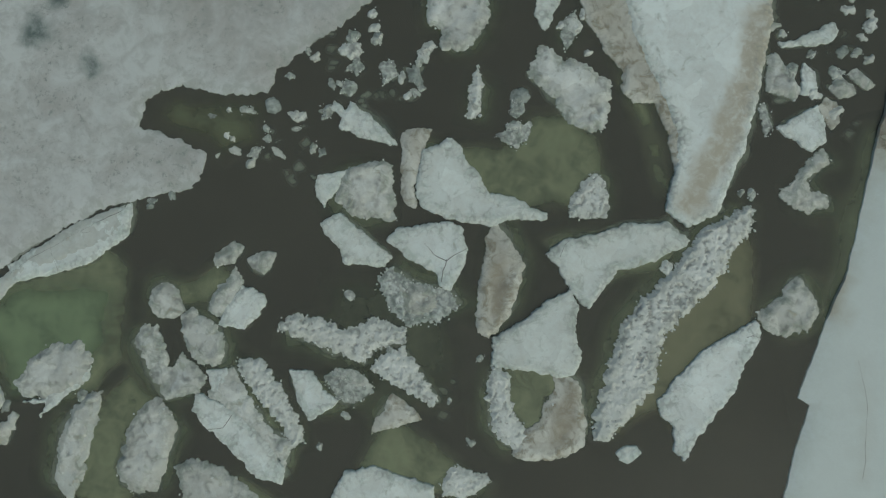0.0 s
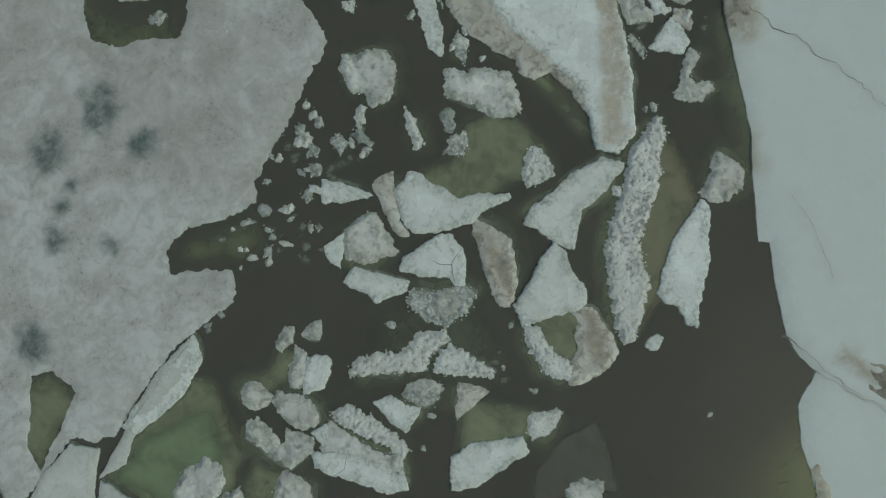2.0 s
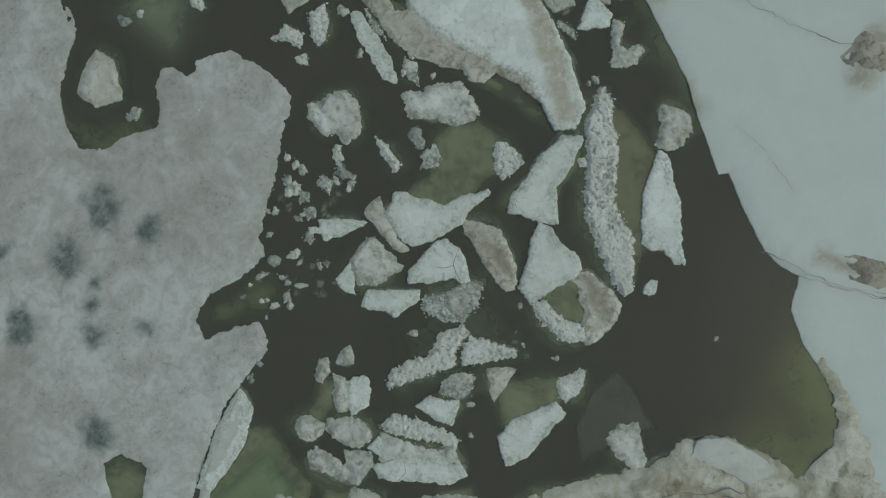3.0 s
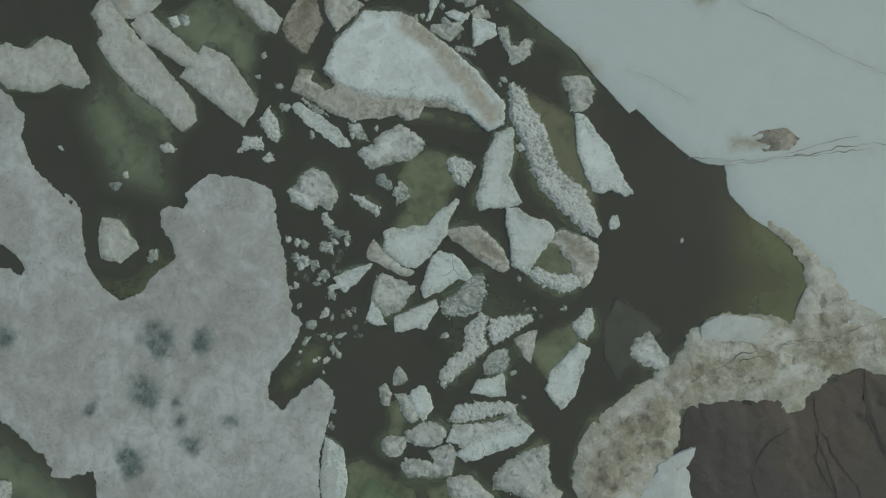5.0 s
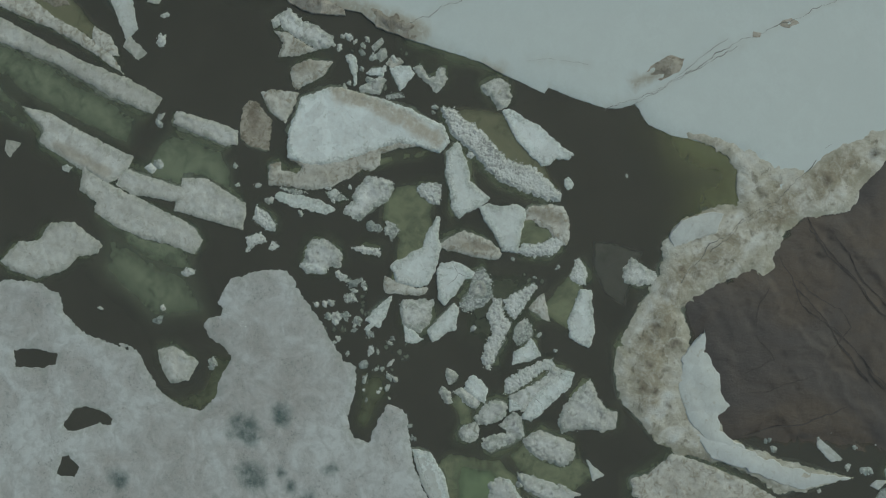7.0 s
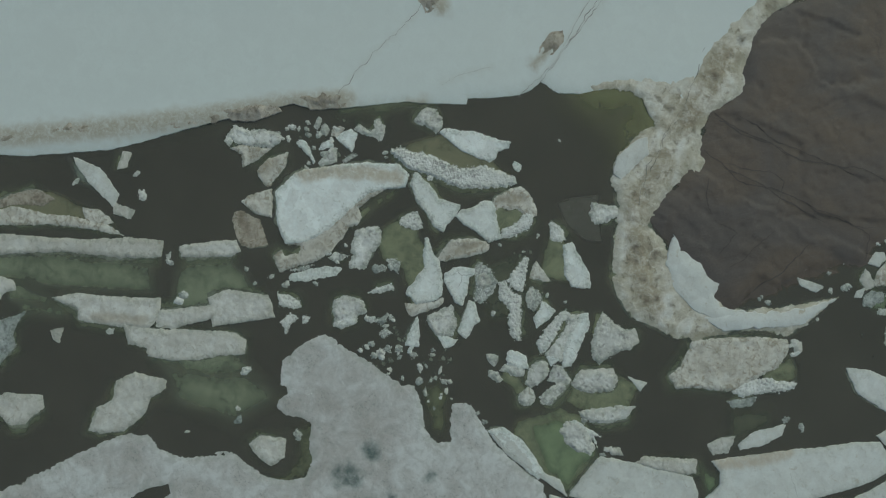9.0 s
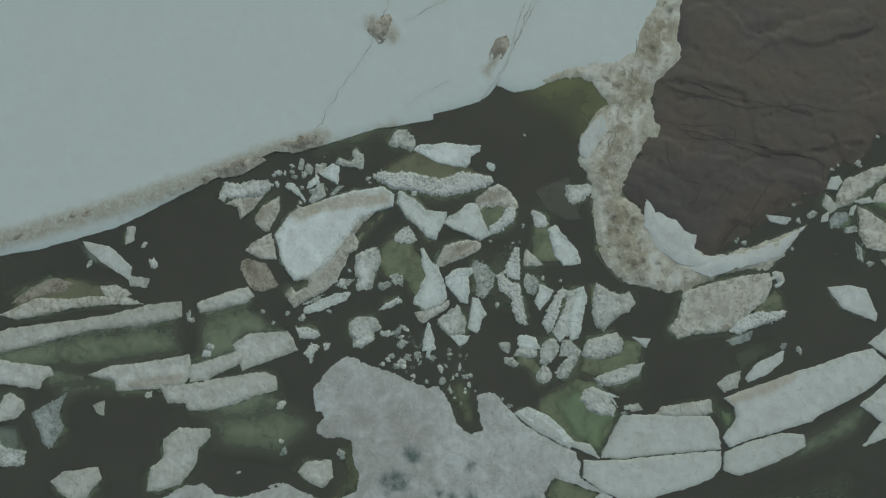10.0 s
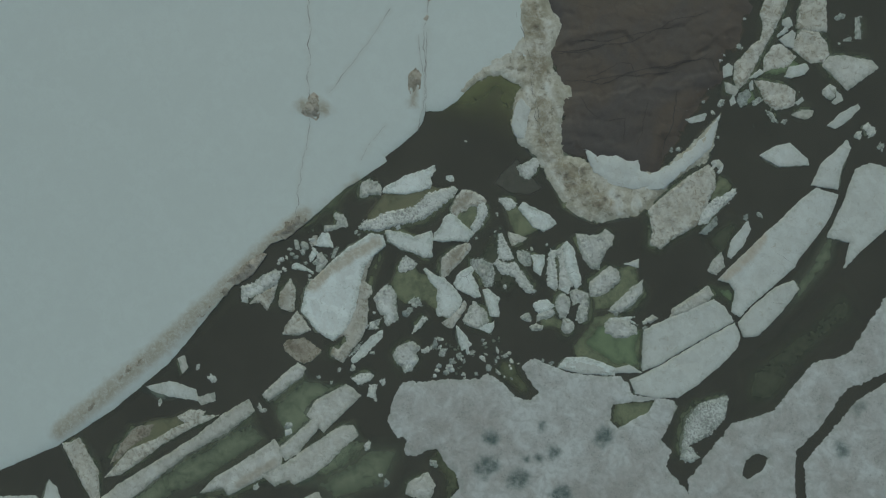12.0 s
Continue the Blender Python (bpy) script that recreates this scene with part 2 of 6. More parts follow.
def drowned(name, color, dark, cover=1.0, patchy=0.35):
    """Ice under water: it thins out towards its rim ('thin' runs from 0 at the rim to 1), and lets the dark water through."""
    n = Nodes(name)
    wide, mid, fine = n.noise(0.35, 6, 0.6, 0.8), n.noise(1.3, 6, 0.65, 0.8), n.noise(5.0, 5, 0.7)
    tone = n.sums("ADD", n.sums("MULTIPLY", wide, 0.65), n.sums("MULTIPLY", mid, 0.35))
    c = n.mix(n.ramp(tone, (0.38, 0), (0.60, 1)), dark, color)
    c = n.mix(n.sums("MULTIPLY", n.ramp(n.sums("ADD", n.sums("MULTIPLY", mid, 0.6), n.sums("MULTIPLY", fine, 0.4)), (0.40, 0.6), (0.52, 0)), 0.22), c, tuple(0.75 * k for k in dark))
    n.bump(mid, 0.3, 0.08)
    n.done(c, 0.5)
    veil = n.ramp(tone, (0.5 - patchy * 0.5, 0.4), (0.5 + patchy * 0.35, 1))
    body = n.sums("MULTIPLY", n.ramp(n.sums("MULTIPLY", n.attr("thin"), n.sums("ADD", veil, 0.25)), (0.0, 0), (0.25, 0.2), (0.6, 0.64), (1.0, 1)), cover)
    clear = n.tree.nodes.new("ShaderNodeBsdfTransparent")
    both = n.tree.nodes.new("ShaderNodeMixShader")
    n.link(body, both.inputs[0])
    n.link(clear.outputs[0], both.inputs[1])
    n.link(n.bsdf.outputs[0], both.inputs[2])
    n.link(both.outputs[0], n.out.inputs[0])
    return n.mat


UNDER = {
    "under_olive": drowned("drowned_olive_ice", (0.43, 0.465, 0.315), (0.275, 0.30, 0.21)),
    "under_notch": drowned("drowned_notch_ice", (0.28, 0.30, 0.19), (0.18, 0.20, 0.135), 0.9),
    "under_brownshelf": drowned("drowned_brown_ice", (0.36, 0.35, 0.24), (0.28, 0.28, 0.19)),
    "under_dark": drowned("drowned_dark_ice", (0.20, 0.22, 0.16), (0.14, 0.155, 0.12), 0.8),
    "under_green": drowned("drowned_green_ice", (0.38, 0.49, 0.31), (0.31, 0.40, 0.26)),
    "under_greenshelf": drowned("drowned_grey_green_ice", (0.46, 0.52, 0.39), (0.33, 0.38, 0.285), 0.9, 0.35),
    "under_blue": drowned("drowned_blue_ice", (0.46, 0.53, 0.49), (0.30, 0.35, 0.32), 0.8),
    "under_foot": drowned("drowned_foot_ice", (0.44, 0.475, 0.42), (0.24, 0.26, 0.22), 0.85),
    "under_haze": drowned("faint_green_haze", (0.30, 0.34, 0.235), (0.19, 0.22, 0.155), 0.75, 0.25),
    "under_sunk": drowned("sunken_grey_ice", (0.165, 0.162, 0.153), (0.135, 0.133, 0.125), 0.95, 1.0),
    "under_shoal": drowned("yellow_green_ice_foot", (0.36, 0.38, 0.185), (0.28, 0.30, 0.155), 0.75),
}


def water_material():
    n = Nodes("dark_bay_water")
    ripple = n.noise(5.0, 4, 0.55)
    n.bump(ripple, 0.08, 0.02)
    n.bsdf.inputs["IOR"].default_value = 1.33
    murk = n.noise(0.05, 3, 0.5)
    n.done(n.ramp(murk, (0.3, (0.15, 0.145, 0.132)), (0.7, (0.17, 0.164, 0.148))), 0.12)
    clear = n.tree.nodes.new("ShaderNodeBsdfTransparent")
    clear.inputs[0].default_value = (0.93, 0.95, 0.89, 1)
    both = n.tree.nodes.new("ShaderNodeMixShader")
    both.inputs[0].default_value = 0.25
    n.link(clear.outputs[0], both.inputs[1])
    n.link(n.bsdf.outputs[0], both.inputs[2])
    n.link(both.outputs[0], n.out.inputs[0])
    return n.mat


def backing_material():
    n = Nodes("dark_water_backing")
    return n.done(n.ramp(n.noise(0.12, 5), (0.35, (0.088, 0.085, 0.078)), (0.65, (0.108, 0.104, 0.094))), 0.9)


def rock_material():
    n = Nodes("wet_brown_shore_rock")
    wide, mid, fine = n.noise(0.10, 5, 0.6, 0.8), n.noise(0.9, 7, 0.7, 0.4, (1.0, 0.3, 1.0, 0.75)), n.noise(6.0, 6, 0.75)
    c = n.mix(n.ramp(wide, (0.40, 0), (0.60, 1)), (0.096, 0.086, 0.080), (0.122, 0.098, 0.076))
    c = n.mix(n.sums("MULTIPLY", n.ramp(mid, (0.34, 1), (0.5, 0)), 0.5), c, (0.085, 0.078, 0.072))
    c = n.mix(n.sums("MULTIPLY", n.ramp(mid, (0.56, 0), (0.72, 1)), 0.4), c, (0.145, 0.127, 0.108))
    c = n.mix(n.sums("MULTIPLY", n.ramp(fine, (0.5, 0), (0.7, 1)), 0.3), c, (0.15, 0.136, 0.12))
    m = n.tree.nodes.new("ShaderNodeMapping")
    m.inputs["Scale"].default_value, m.inputs["Rotation"].default_value = (0.5, 1.3, 1.0), (0, 0, 0.9)
    bend = n.tree.nodes.new("ShaderNodeVectorMath")
    bend.operation = "MULTIPLY_ADD"
    n.link(n.mix(1.0, (0, 0, 0), n.noise(0.5, 4, 0.6)), bend.inputs[0])
    bend.inputs[1].default_value = (2.5, 2.5, 0)
    n.link(n.place, bend.inputs[2])
    n.link(bend.outputs[0], m.inputs["Vector"])
    seam = n.tree.nodes.new("ShaderNodeTexVoronoi")
    seam.feature = "DISTANCE_TO_EDGE"
    seam.inputs["Scale"].default_value = 0.36
    n.link(m.outputs[0], seam.inputs["Vector"])
    line = n.ramp(seam.outputs["Distance"], (0.0, 1), (0.045, 0))
    c = n.mix(n.sums("MULTIPLY", line, n.ramp(wide, (0.42, 0.0), (0.62, 0.35))), c, (0.07, 0.063, 0.057))
    n.bump(fine, 0.6, 0.05)
    n.bump(mid, 0.35, 0.15)
    return n.done(c, n.ramp(mid, (0.3, 0.5), (0.7, 0.8)))


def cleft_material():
    n = Nodes("shaded_rock_seam")
    # dark brown painted for the shade inside a cleft
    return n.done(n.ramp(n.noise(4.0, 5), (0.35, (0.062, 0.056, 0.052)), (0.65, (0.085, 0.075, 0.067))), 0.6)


def crack_material():
    n = Nodes("wet_grey_crack")
    return n.done(n.ramp(n.noise(3.0, 5), (0.35, (0.085, 0.09, 0.085)), (0.65, (0.24, 0.25, 0.235))), 0.4)


WATER, BACKING, ROCK, CRACK, CLEFT = water_material(), backing_material(), rock_material(), crack_material(), cleft_material()


# ---- mesh helpers ----
def inside(points, ring):
    """Which of the points lie inside the ring."""
    p, r = np.asarray(points), np.asarray(ring)
    hit = np.zeros(len(p), bool)
    for (x0, y0), (x1, y1) in zip(r, np.roll(r, -1, axis=0)):
        if y0 != y1:
            hit ^= ((y0 > p[:, 1]) != (y1 > p[:, 1])) & (p[:, 0] < (x1 - x0) * (p[:, 1] - y0) / (y1 - y0) + x0)
    return hit


def distance(points, line, closed=True):
    """How far each point is from the line."""
    p, a = np.asarray(points), np.asarray(line)
    b = np.roll(a, -1, axis=0)
    if not closed:
        a, b = a[:-1], b[:-1]
    best = np.full(len(p), 1e9)
    for u, v in zip(a, b):
        w = v - u
        s = np.clip(((p - u) @ w) / max(w @ w, 1e-9), 0, 1)
        best = np.minimum(best, np.hypot(*(p - u - s[:, None] * w).T))
    return best


def ragged(ring, step, jag, size, seed, lobed=0.0):
    """The ring in short steps, frayed by noise of that size; lobed: how much the fray bulges outwards in rounded lobes."""
    out = []
    turn = 1 if sum(a[0] * b[1] - b[0] * a[1] for a, b in zip(ring, ring[1:] + ring[:1])) > 0 else -1
    for a, b in zip(ring, ring[1:] + ring[:1]):
        a, b = Vector(a), Vector(b)
        n = max(1, round((b - a).length / step))
        side = Vector(((b - a).y, -(b - a).x)).normalized() * turn
        for i in range(n):
            p = a.lerp(b, i / n)
            q = Vector((p.x / size, p.y / size, seed))
            f = noise.noise(q) + 0.55 * noise.noise(q * 2.7) + 0.4 * noise.noise(q * 5.9) + 0.22 * noise.noise(q * 13.0)
            f -= 1.6 * max(0.0, noise.noise(q * 1.3 + Vector((31, 7, 0))) - 0.34)
            if lobed:
                f += lobed * (0.45 - 1.3 * abs(noise.noise(q * 1.9 + Vector((9, 3, 0)))) - 0.6 * abs(noise.noise(q * 4.7)))
            out.append(p + side * jag * f)
    return out


def sheet(ring, holes, step, extra=()):
    """A triangle mesh over the ring without its holes, with loose points about step apart: points, triangles."""
    r = np.array([tuple(p) for p in ring])
    lo, hi = r.min(axis=0), r.max(axis=0)
    gx, gy = np.meshgrid(np.arange(lo[0], hi[0], step), np.arange(lo[1], hi[1], step * 0.87))
    gx[1::2] += step / 2
    g = np.stack([gx.ravel(), gy.ravel()], 1)
    g += np.random.default_rng(len(g)).uniform(-0.3, 0.3, g.shape) * step
    keep = inside(g, r)
    g = g[keep]
    if len(g):
        g = g[distance(g, r) > step * 0.45]
    for h in holes:
        h = np.array([tuple(p) for p in h])
        if len(g):
            g = g[~inside(g, h) & (distance(g, h) > step * 0.45)]
    points, edges = [tuple(p) for p in r], []
    n = len(points)
    edges += [(i, (i + 1) % n) for i in range(n)]
    for h in holes:
        k = len(points)
        points += [tuple(p) for p in h]
        edges += [(k + i, k + (i + 1) % len(h)) for i in range(len(h))]
    points += [tuple(p) for p in g] + [tuple(p) for p in extra]
    v, _, f, *_ = geometry.delaunay_2d_cdt([Vector(p) for p in points], edges, [], 0, 1e-5)
    v = np.array([tuple(p) for p in v])
    f = [t for t in f if len(t) == 3]
    mid = v[np.array(f)].mean(axis=1)
    ok = inside(mid, r)
    for h in holes:
        ok &= ~inside(mid, [tuple(p) for p in h])
    return v, [t for t, k in zip(f, ok) if k]


def soft(x):
    x = np.clip(x, 0, 1)
    return x * x * (3 - 2 * x)


def fractal(p, scale, seed, octaves=4):
    return np.array([noise.fractal(Vector((x * scale, y * scale, seed)), 0.8, 2.1, octaves) for x, y in p])


def solid(name, v, z, faces, material, parent=None, floor=-0.35, flare=0.06, values=(), label=""):
    """One mesh from a relief: its top, and a skirt down to floor round every rim. values: point values by name."""
    count = {}
    for t in faces:
        for a, b in ((t[0], t[1]), (t[1], t[2]), (t[2], t[0])):
            count[(a, b)] = count.get((a, b), 0) + 1
    rim = [(a, b) for a, b in count if (b, a) not in count]
    used = sorted({i for t in faces for i in t})
    at = {i: k for k, i in enumerate(used)}
    centre = v[used].mean(axis=0)
    points = [(v[i][0] - centre[0], v[i][1] - centre[1], z[i]) for i in used]
    polys = [tuple(at[i] for i in t) for t in faces]
    low, source = {}, list(used)
    lean = {}
    for a, b in rim:
        w = v[b] - v[a]
        w = np.array((w[1], -w[0])) / max(1e-6, np.hypot(*w))
        for i in (a, b):
            lean[i] = lean.get(i, 0) + w * flare / 2
    if floor is not None:
        for a, b in rim:
            for i in (a, b):
                if i not in low:
                    low[i] = len(points)
                    out = v[i] - centre
                    points.append((out[0], out[1], z[i]))
                    points.append((out[0] + lean[i][0], out[1] + lean[i][1], floor))
                    source += [i, i]
            polys.append((low[b], low[a], low[a] + 1, low[b] + 1))
    me = bpy.data.meshes.new(name)
    me.from_pydata(points, [], polys)
    for key, val in values:
        layer = me.attributes.new(key, "FLOAT", "POINT")
        layer.data.foreach_set("value", np.array([val[i] for i in source], np.float32))
    me.polygons.foreach_set("use_smooth", np.array([len(p) == 3 for p in polys]))
    me.materials.append(material)
    me.update()
    ob = new(name, me)
    ob.location = (*centre, 0)
    if parent:
        ob.parent = parent
        ob.location = Vector((*centre, 0)) - parent.location
    if label:
        ob["label"] = label
    return ob


def grown(ring, by):
    """The ring pushed outwards."""
    r = np.array(ring)
    out = []
    turn = sum(a[0] * b[1] - b[0] * a[1] for a, b in zip(ring, ring[1:] + ring[:1]))
    for p, a, b in zip(r, np.roll(r, 1, axis=0), np.roll(r, -1, axis=0)):
        w = b - a
        side = np.array((w[1], -w[0])) / max(1e-6, np.hypot(*w)) * (1 if turn > 0 else -1)
        out.append(tuple(p + side * by))
    return out


# rim fray, fray size, lobes of the rim, point spacing, relief, bevel width, height at the rim
LOOK = {"firm": (0.11, 0.6, 0.6, 0.14, 0.05, 0.22, 0.35), "pale": (0.09, 0.6, 0.0, 0.16, 0.025, 0.07, 0.85), "clean": (0.11, 0.5, 0.15, 0.15, 0.025, 0.07, 0.85), "snowy": (0.15, 0.5, 0.8, 0.12, 0.06, 0.25, 0.3),
        "crumb": (0.15, 0.30, 0.9, 0.055, 0.03, 0.2, 0.3), "lace": (0.16, 0.25, 0.8, 0.055, 0.03, 0.2, 0.2), "dirty": (0.11, 0.5, 0.3, 0.14, 0.06, 0.2, 0.4), "brown": (0.12, 0.5, 0.3, 0.16, 0.05, 0.3, 0.4), "wet": (0.13, 0.4, 0.5, 0.12, 0.04, 0.3, 0.25)}
# knobs of the crumbling kinds: their width, their height, how much of the top is pits, the depth of a pit
KNOBS = {"crumb": (0.15, 0.03, 0.20, 0.06), "lace": (0.13, 0.025, 0.36, 0.045), "snowy": (0.30, 0.02, 0.0, 0.05), "wet": (0.30, 0.015, 0.1, 0.03)}
PART = {"firm": "firm_plate", "pale": "ice_plate", "clean": "ice_plate", "snowy": "snowy_plate", "crumb": "crumbly_bank", "lace": "slush_patch", "dirty": "stained_plate", "brown": "brown_plate", "wet": "waterlogged_plate"}
# loose crumbs to a square metre of the top, to a metre of the rim, their radius from and to
LOOSE = {"crumb": (1.5, 2.5, 0.025, 0.065), "lace": (4, 4, 0.02, 0.055), "snowy": (0.3, 0.8, 0.02, 0.05), "wet": (1, 1, 0.02, 0.05)}
SEED = [0]
BALL = bmesh.new()
bmesh.ops.create_icosphere(BALL, subdivisions=1, radius=1.0)
BALL_POINTS = np.array([tuple(p.co) for p in BALL.verts])
BALL_FACES = np.array([[p.index for p in f.verts] for f in BALL.faces])
BALL.free()


def crumbs(spots, radii, parent, seed):
    """Loose crumbs of ice lying at the spots, as one mesh."""
    rng = np.random.default_rng(seed)
    n = len(spots)
    shape = BALL_POINTS[None] * rng.uniform(0.65, 1.3, (n, len(BALL_POINTS), 1)) * np.stack([rng.uniform(0.7, 1.4, n), rng.uniform(0.7, 1.4, n), rng.uniform(0.45, 0.8, n)], 1)[:, None]
    turn = rng.uniform(0, 6.3, n)[:, None]
    x, y = shape[..., 0] * np.cos(turn) - shape[..., 1] * np.sin(turn), shape[..., 0] * np.sin(turn) + shape[..., 1] * np.cos(turn)
    points = np.stack([x, y, shape[..., 2]], 2) * radii[:, None, None] + spots[:, None]
    faces = BALL_FACES[None] + (np.arange(n) * len(BALL_POINTS))[:, None, None]
    me = bpy.data.meshes.new("crumb_scatter")
    me.from_pydata(points.reshape(-1, 3).tolist(), [], faces.reshape(-1, 3).tolist())
    me.polygons.foreach_set("use_smooth", np.ones(len(me.polygons), bool))
    me.materials.append(CRUMBS)
    ob = new("crumb_scatter", me)
    ob.parent = parent
    ob.location = -parent.location
    return tagged(ob, "loose white crumbs of snow ice", kind="stuff")


def knobbed(v, kind, seed):
    """Knobs and pits over a crumbling top: the rise at each point, and how far it lies in a pit."""
    pitch, tall, share, deep = KNOBS[kind]
    p = np.asarray(v) / pitch
    p = p + np.stack([fractal(v, 1.2 / pitch * 0.3, seed, 2), fractal(v, 1.2 / pitch * 0.3, seed + 7, 2)], 1) * 0.35
    base = np.floor(p)
    near, who = np.full(len(p), 9.0), np.zeros(len(p))
    for dx in (-1, 0, 1):
        for dy in (-1, 0, 1):
            cell = base + (dx, dy)
            h = [np.modf(np.abs(np.sin(cell @ np.array(k) + seed) * 43758.5453))[0] for k in ((12.9898, 78.233), (39.346, 11.135), (73.156, 52.235))]
            d = np.hypot(*(p - cell - np.stack(h[:2], 1)).T)
            who = np.where(d < near, h[2], who)
            near = np.minimum(near, d)
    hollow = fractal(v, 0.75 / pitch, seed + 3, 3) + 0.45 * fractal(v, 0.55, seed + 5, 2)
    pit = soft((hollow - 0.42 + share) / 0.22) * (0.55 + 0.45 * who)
    return tall * (1 - (near / 0.75) ** 2) * (0.5 + who) - deep * pit, pit


def strewn(kind, v, z, edge, room, parent, seed):
    """Crumbs over the top and along the rim of a plate."""
    top, along, small, big = LOOSE[kind]
    rng = np.random.default_rng(seed)
    r = np.array([tuple(p) for p in edge])
    lo, hi = r.min(axis=0) - 0.2, r.max(axis=0) + 0.2
    pts = rng.uniform(lo, hi, (int(top * np.prod(hi - lo)), 2))
    if len(pts):
        keep = inside(pts, r)
        keep |= (distance(pts, r) < 0.18) & (rng.uniform(0, 1, len(pts)) < 0.35)
        if kind in ("crumb", "lace", "snowy"):
            keep &= fractal(pts, 1.1, seed, 2) > rng.uniform(-0.9, 0.1, len(pts))
        pts = pts[keep]
    length = np.hypot(*(r - np.roll(r, 1, axis=0)).T).sum()
    rim = r[rng.integers(0, len(r), int(along * length))]
    pts = np.concatenate([pts, rim + rng.normal(0, 0.07, rim.shape)])
    if len(pts) < 3:
        return
    near = np.array([z[np.argmin(((v - p) ** 2).sum(axis=1))] for p in pts])
    off = np.minimum(1, distance(pts, r) / 0.2) * ~inside(pts, r)
    radii = rng.uniform(small, big, len(pts)) * min(1.0, 0.5 + 0.3 * room)
    crumbs(np.column_stack([pts, near * (1 - 0.85 * off) - radii * 0.1]), radii, parent, seed)


def plate(name, kind, height, ring, parent=None, stains=(), label="", surface=None):
    """A plate of ice afloat: broken rim, uneven top, skirt under water, loose crumbs."""
    SEED[0] += 1
    s = SEED[0] * 3.7
    jag, size, lobed, step, relief, bevel, low = LOOK[kind]
    size_ = max(np.ptp(np.array(ring), axis=0))
    far = math.hypot(*np.mean(ring, axis=0)) > 26
    jag, step = min(jag, size_ * 0.05), min(step, size_ / 5) * (1.5 if far else 1)
    edge = ragged(ring, min(0.12 if far else 0.065, size_ / 16), jag, size, s, lobed)
    v, f = sheet(edge, [], step)
    d = distance(v, [tuple(p) for p in edge])
    height *= 0.32
    low *= 0.65
    rise = low + (1 - low) * soft(d / min(bevel, size_ * 0.2))
    lumps = fractal(v, 1.4, s) * relief + fractal(v, 0.35, s + 9, 2) * relief * 0.7
    if lobed > 0.5:
        lumps += (0.25 - np.abs(fractal(v, 1.1, s + 21, 3))) * relief * 1.2
    pit = np.zeros(len(v))
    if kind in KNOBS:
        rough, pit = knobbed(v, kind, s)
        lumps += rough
    z = height * rise + lumps * soft(d / 0.2 + 0.15)
    z = np.maximum(z, 0.012)
    soil = np.zeros(len(v))
    for line in stains:
        band = [(x, y) for x, y, _ in line]
        wide = np.mean([r for *_, r in line]) * (1 + 0.5 * fractal(v, 1.2, s + 5, 3))
        soil = np.maximum(soil, 0.85 * soft(1.45 - distance(v, band, False) / np.maximum(wide, 0.1)))
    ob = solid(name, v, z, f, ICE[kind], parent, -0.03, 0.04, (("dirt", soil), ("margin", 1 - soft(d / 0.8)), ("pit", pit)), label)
    if surface is not None:
        surface.append(np.column_stack([v, z]))
    if kind in LOOSE:
        strewn(kind, v, z, edge, size_, parent or ob, SEED[0])
    return ob


def shelf(kind, depth, ring, parent=None, name="submerged_shelf", label="", rim=None, step=0, shore=None):
    """A shelf of ice under the surface that thins out towards its rim, or away from a shore line."""
    SEED[0] += 1
    s = SEED[0] * 3.7
    rim = rim or {"under_greenshelf": 1.8, "under_dark": 1.6, "under_green": 1.3, "under_blue": 0.8, "under_olive": 0.9}.get(kind, 0.7)
    size_ = max(np.ptp(np.array(ring), axis=0))
    step = step or max(0.22, size_ / 30)
    edge = ragged(ring, step, min(0.25, size_ * 0.04), 1.2, s)
    v, f = sheet(edge, [], step)
    d = distance(v, [tuple(p) for p in edge])
    z = -0.006 - 0.025 * depth + fractal(v, 0.8, s) * 0.004
    z = np.clip(z, -0.022, -0.004)
    thin = soft(d / min(rim, size_ * 0.35))
    if shore:
        reach = rim * (1 + 0.35 * fractal(v, 0.16, s, 3))
        thin = soft(d / 1.5) * np.clip(1 - distance(v, shore, False) / reach, 0, 1) ** 1.4
    return solid(name, v, z, f, UNDER[kind], parent, None, 0.0, (("thin", thin),), label)


def shifted(ring, x, y):
    return [(a + x, b + y) for a, b in ring]


def floe(label, *parts):
    """A floe: its plates, its submerged shelves, and the soaked foot that shows through the water on one side of a plate."""
    c = np.concatenate([np.array(r) for _, _, r, *_ in parts]).mean(axis=0)
    if len(parts) == 1 and parts[0][0] not in ICE:
        ob = shelf(parts[0][0], parts[0][1], parts[0][2], None, "sunken_floe", "", 0.3)
    else:
        ob = new("ice_floe")
        ob.location = (*c, 0)
        surface = []
        for kind, h, ring, *stains in sorted(parts, key=lambda p: p[0] == "crack"):
            if kind == "crack":
                crack(ring, ob, np.concatenate(surface), 0.4)
            elif kind in ICE:
                plate(PART[kind], kind, h, ring, ob, stains, "", surface)
                foot(kind, ring, ob, len(parts) == 1)
            else:
                shelf(kind, h, ring, ob)
    return tagged(ob, label, "ice floe", "floes adrift in the channel")


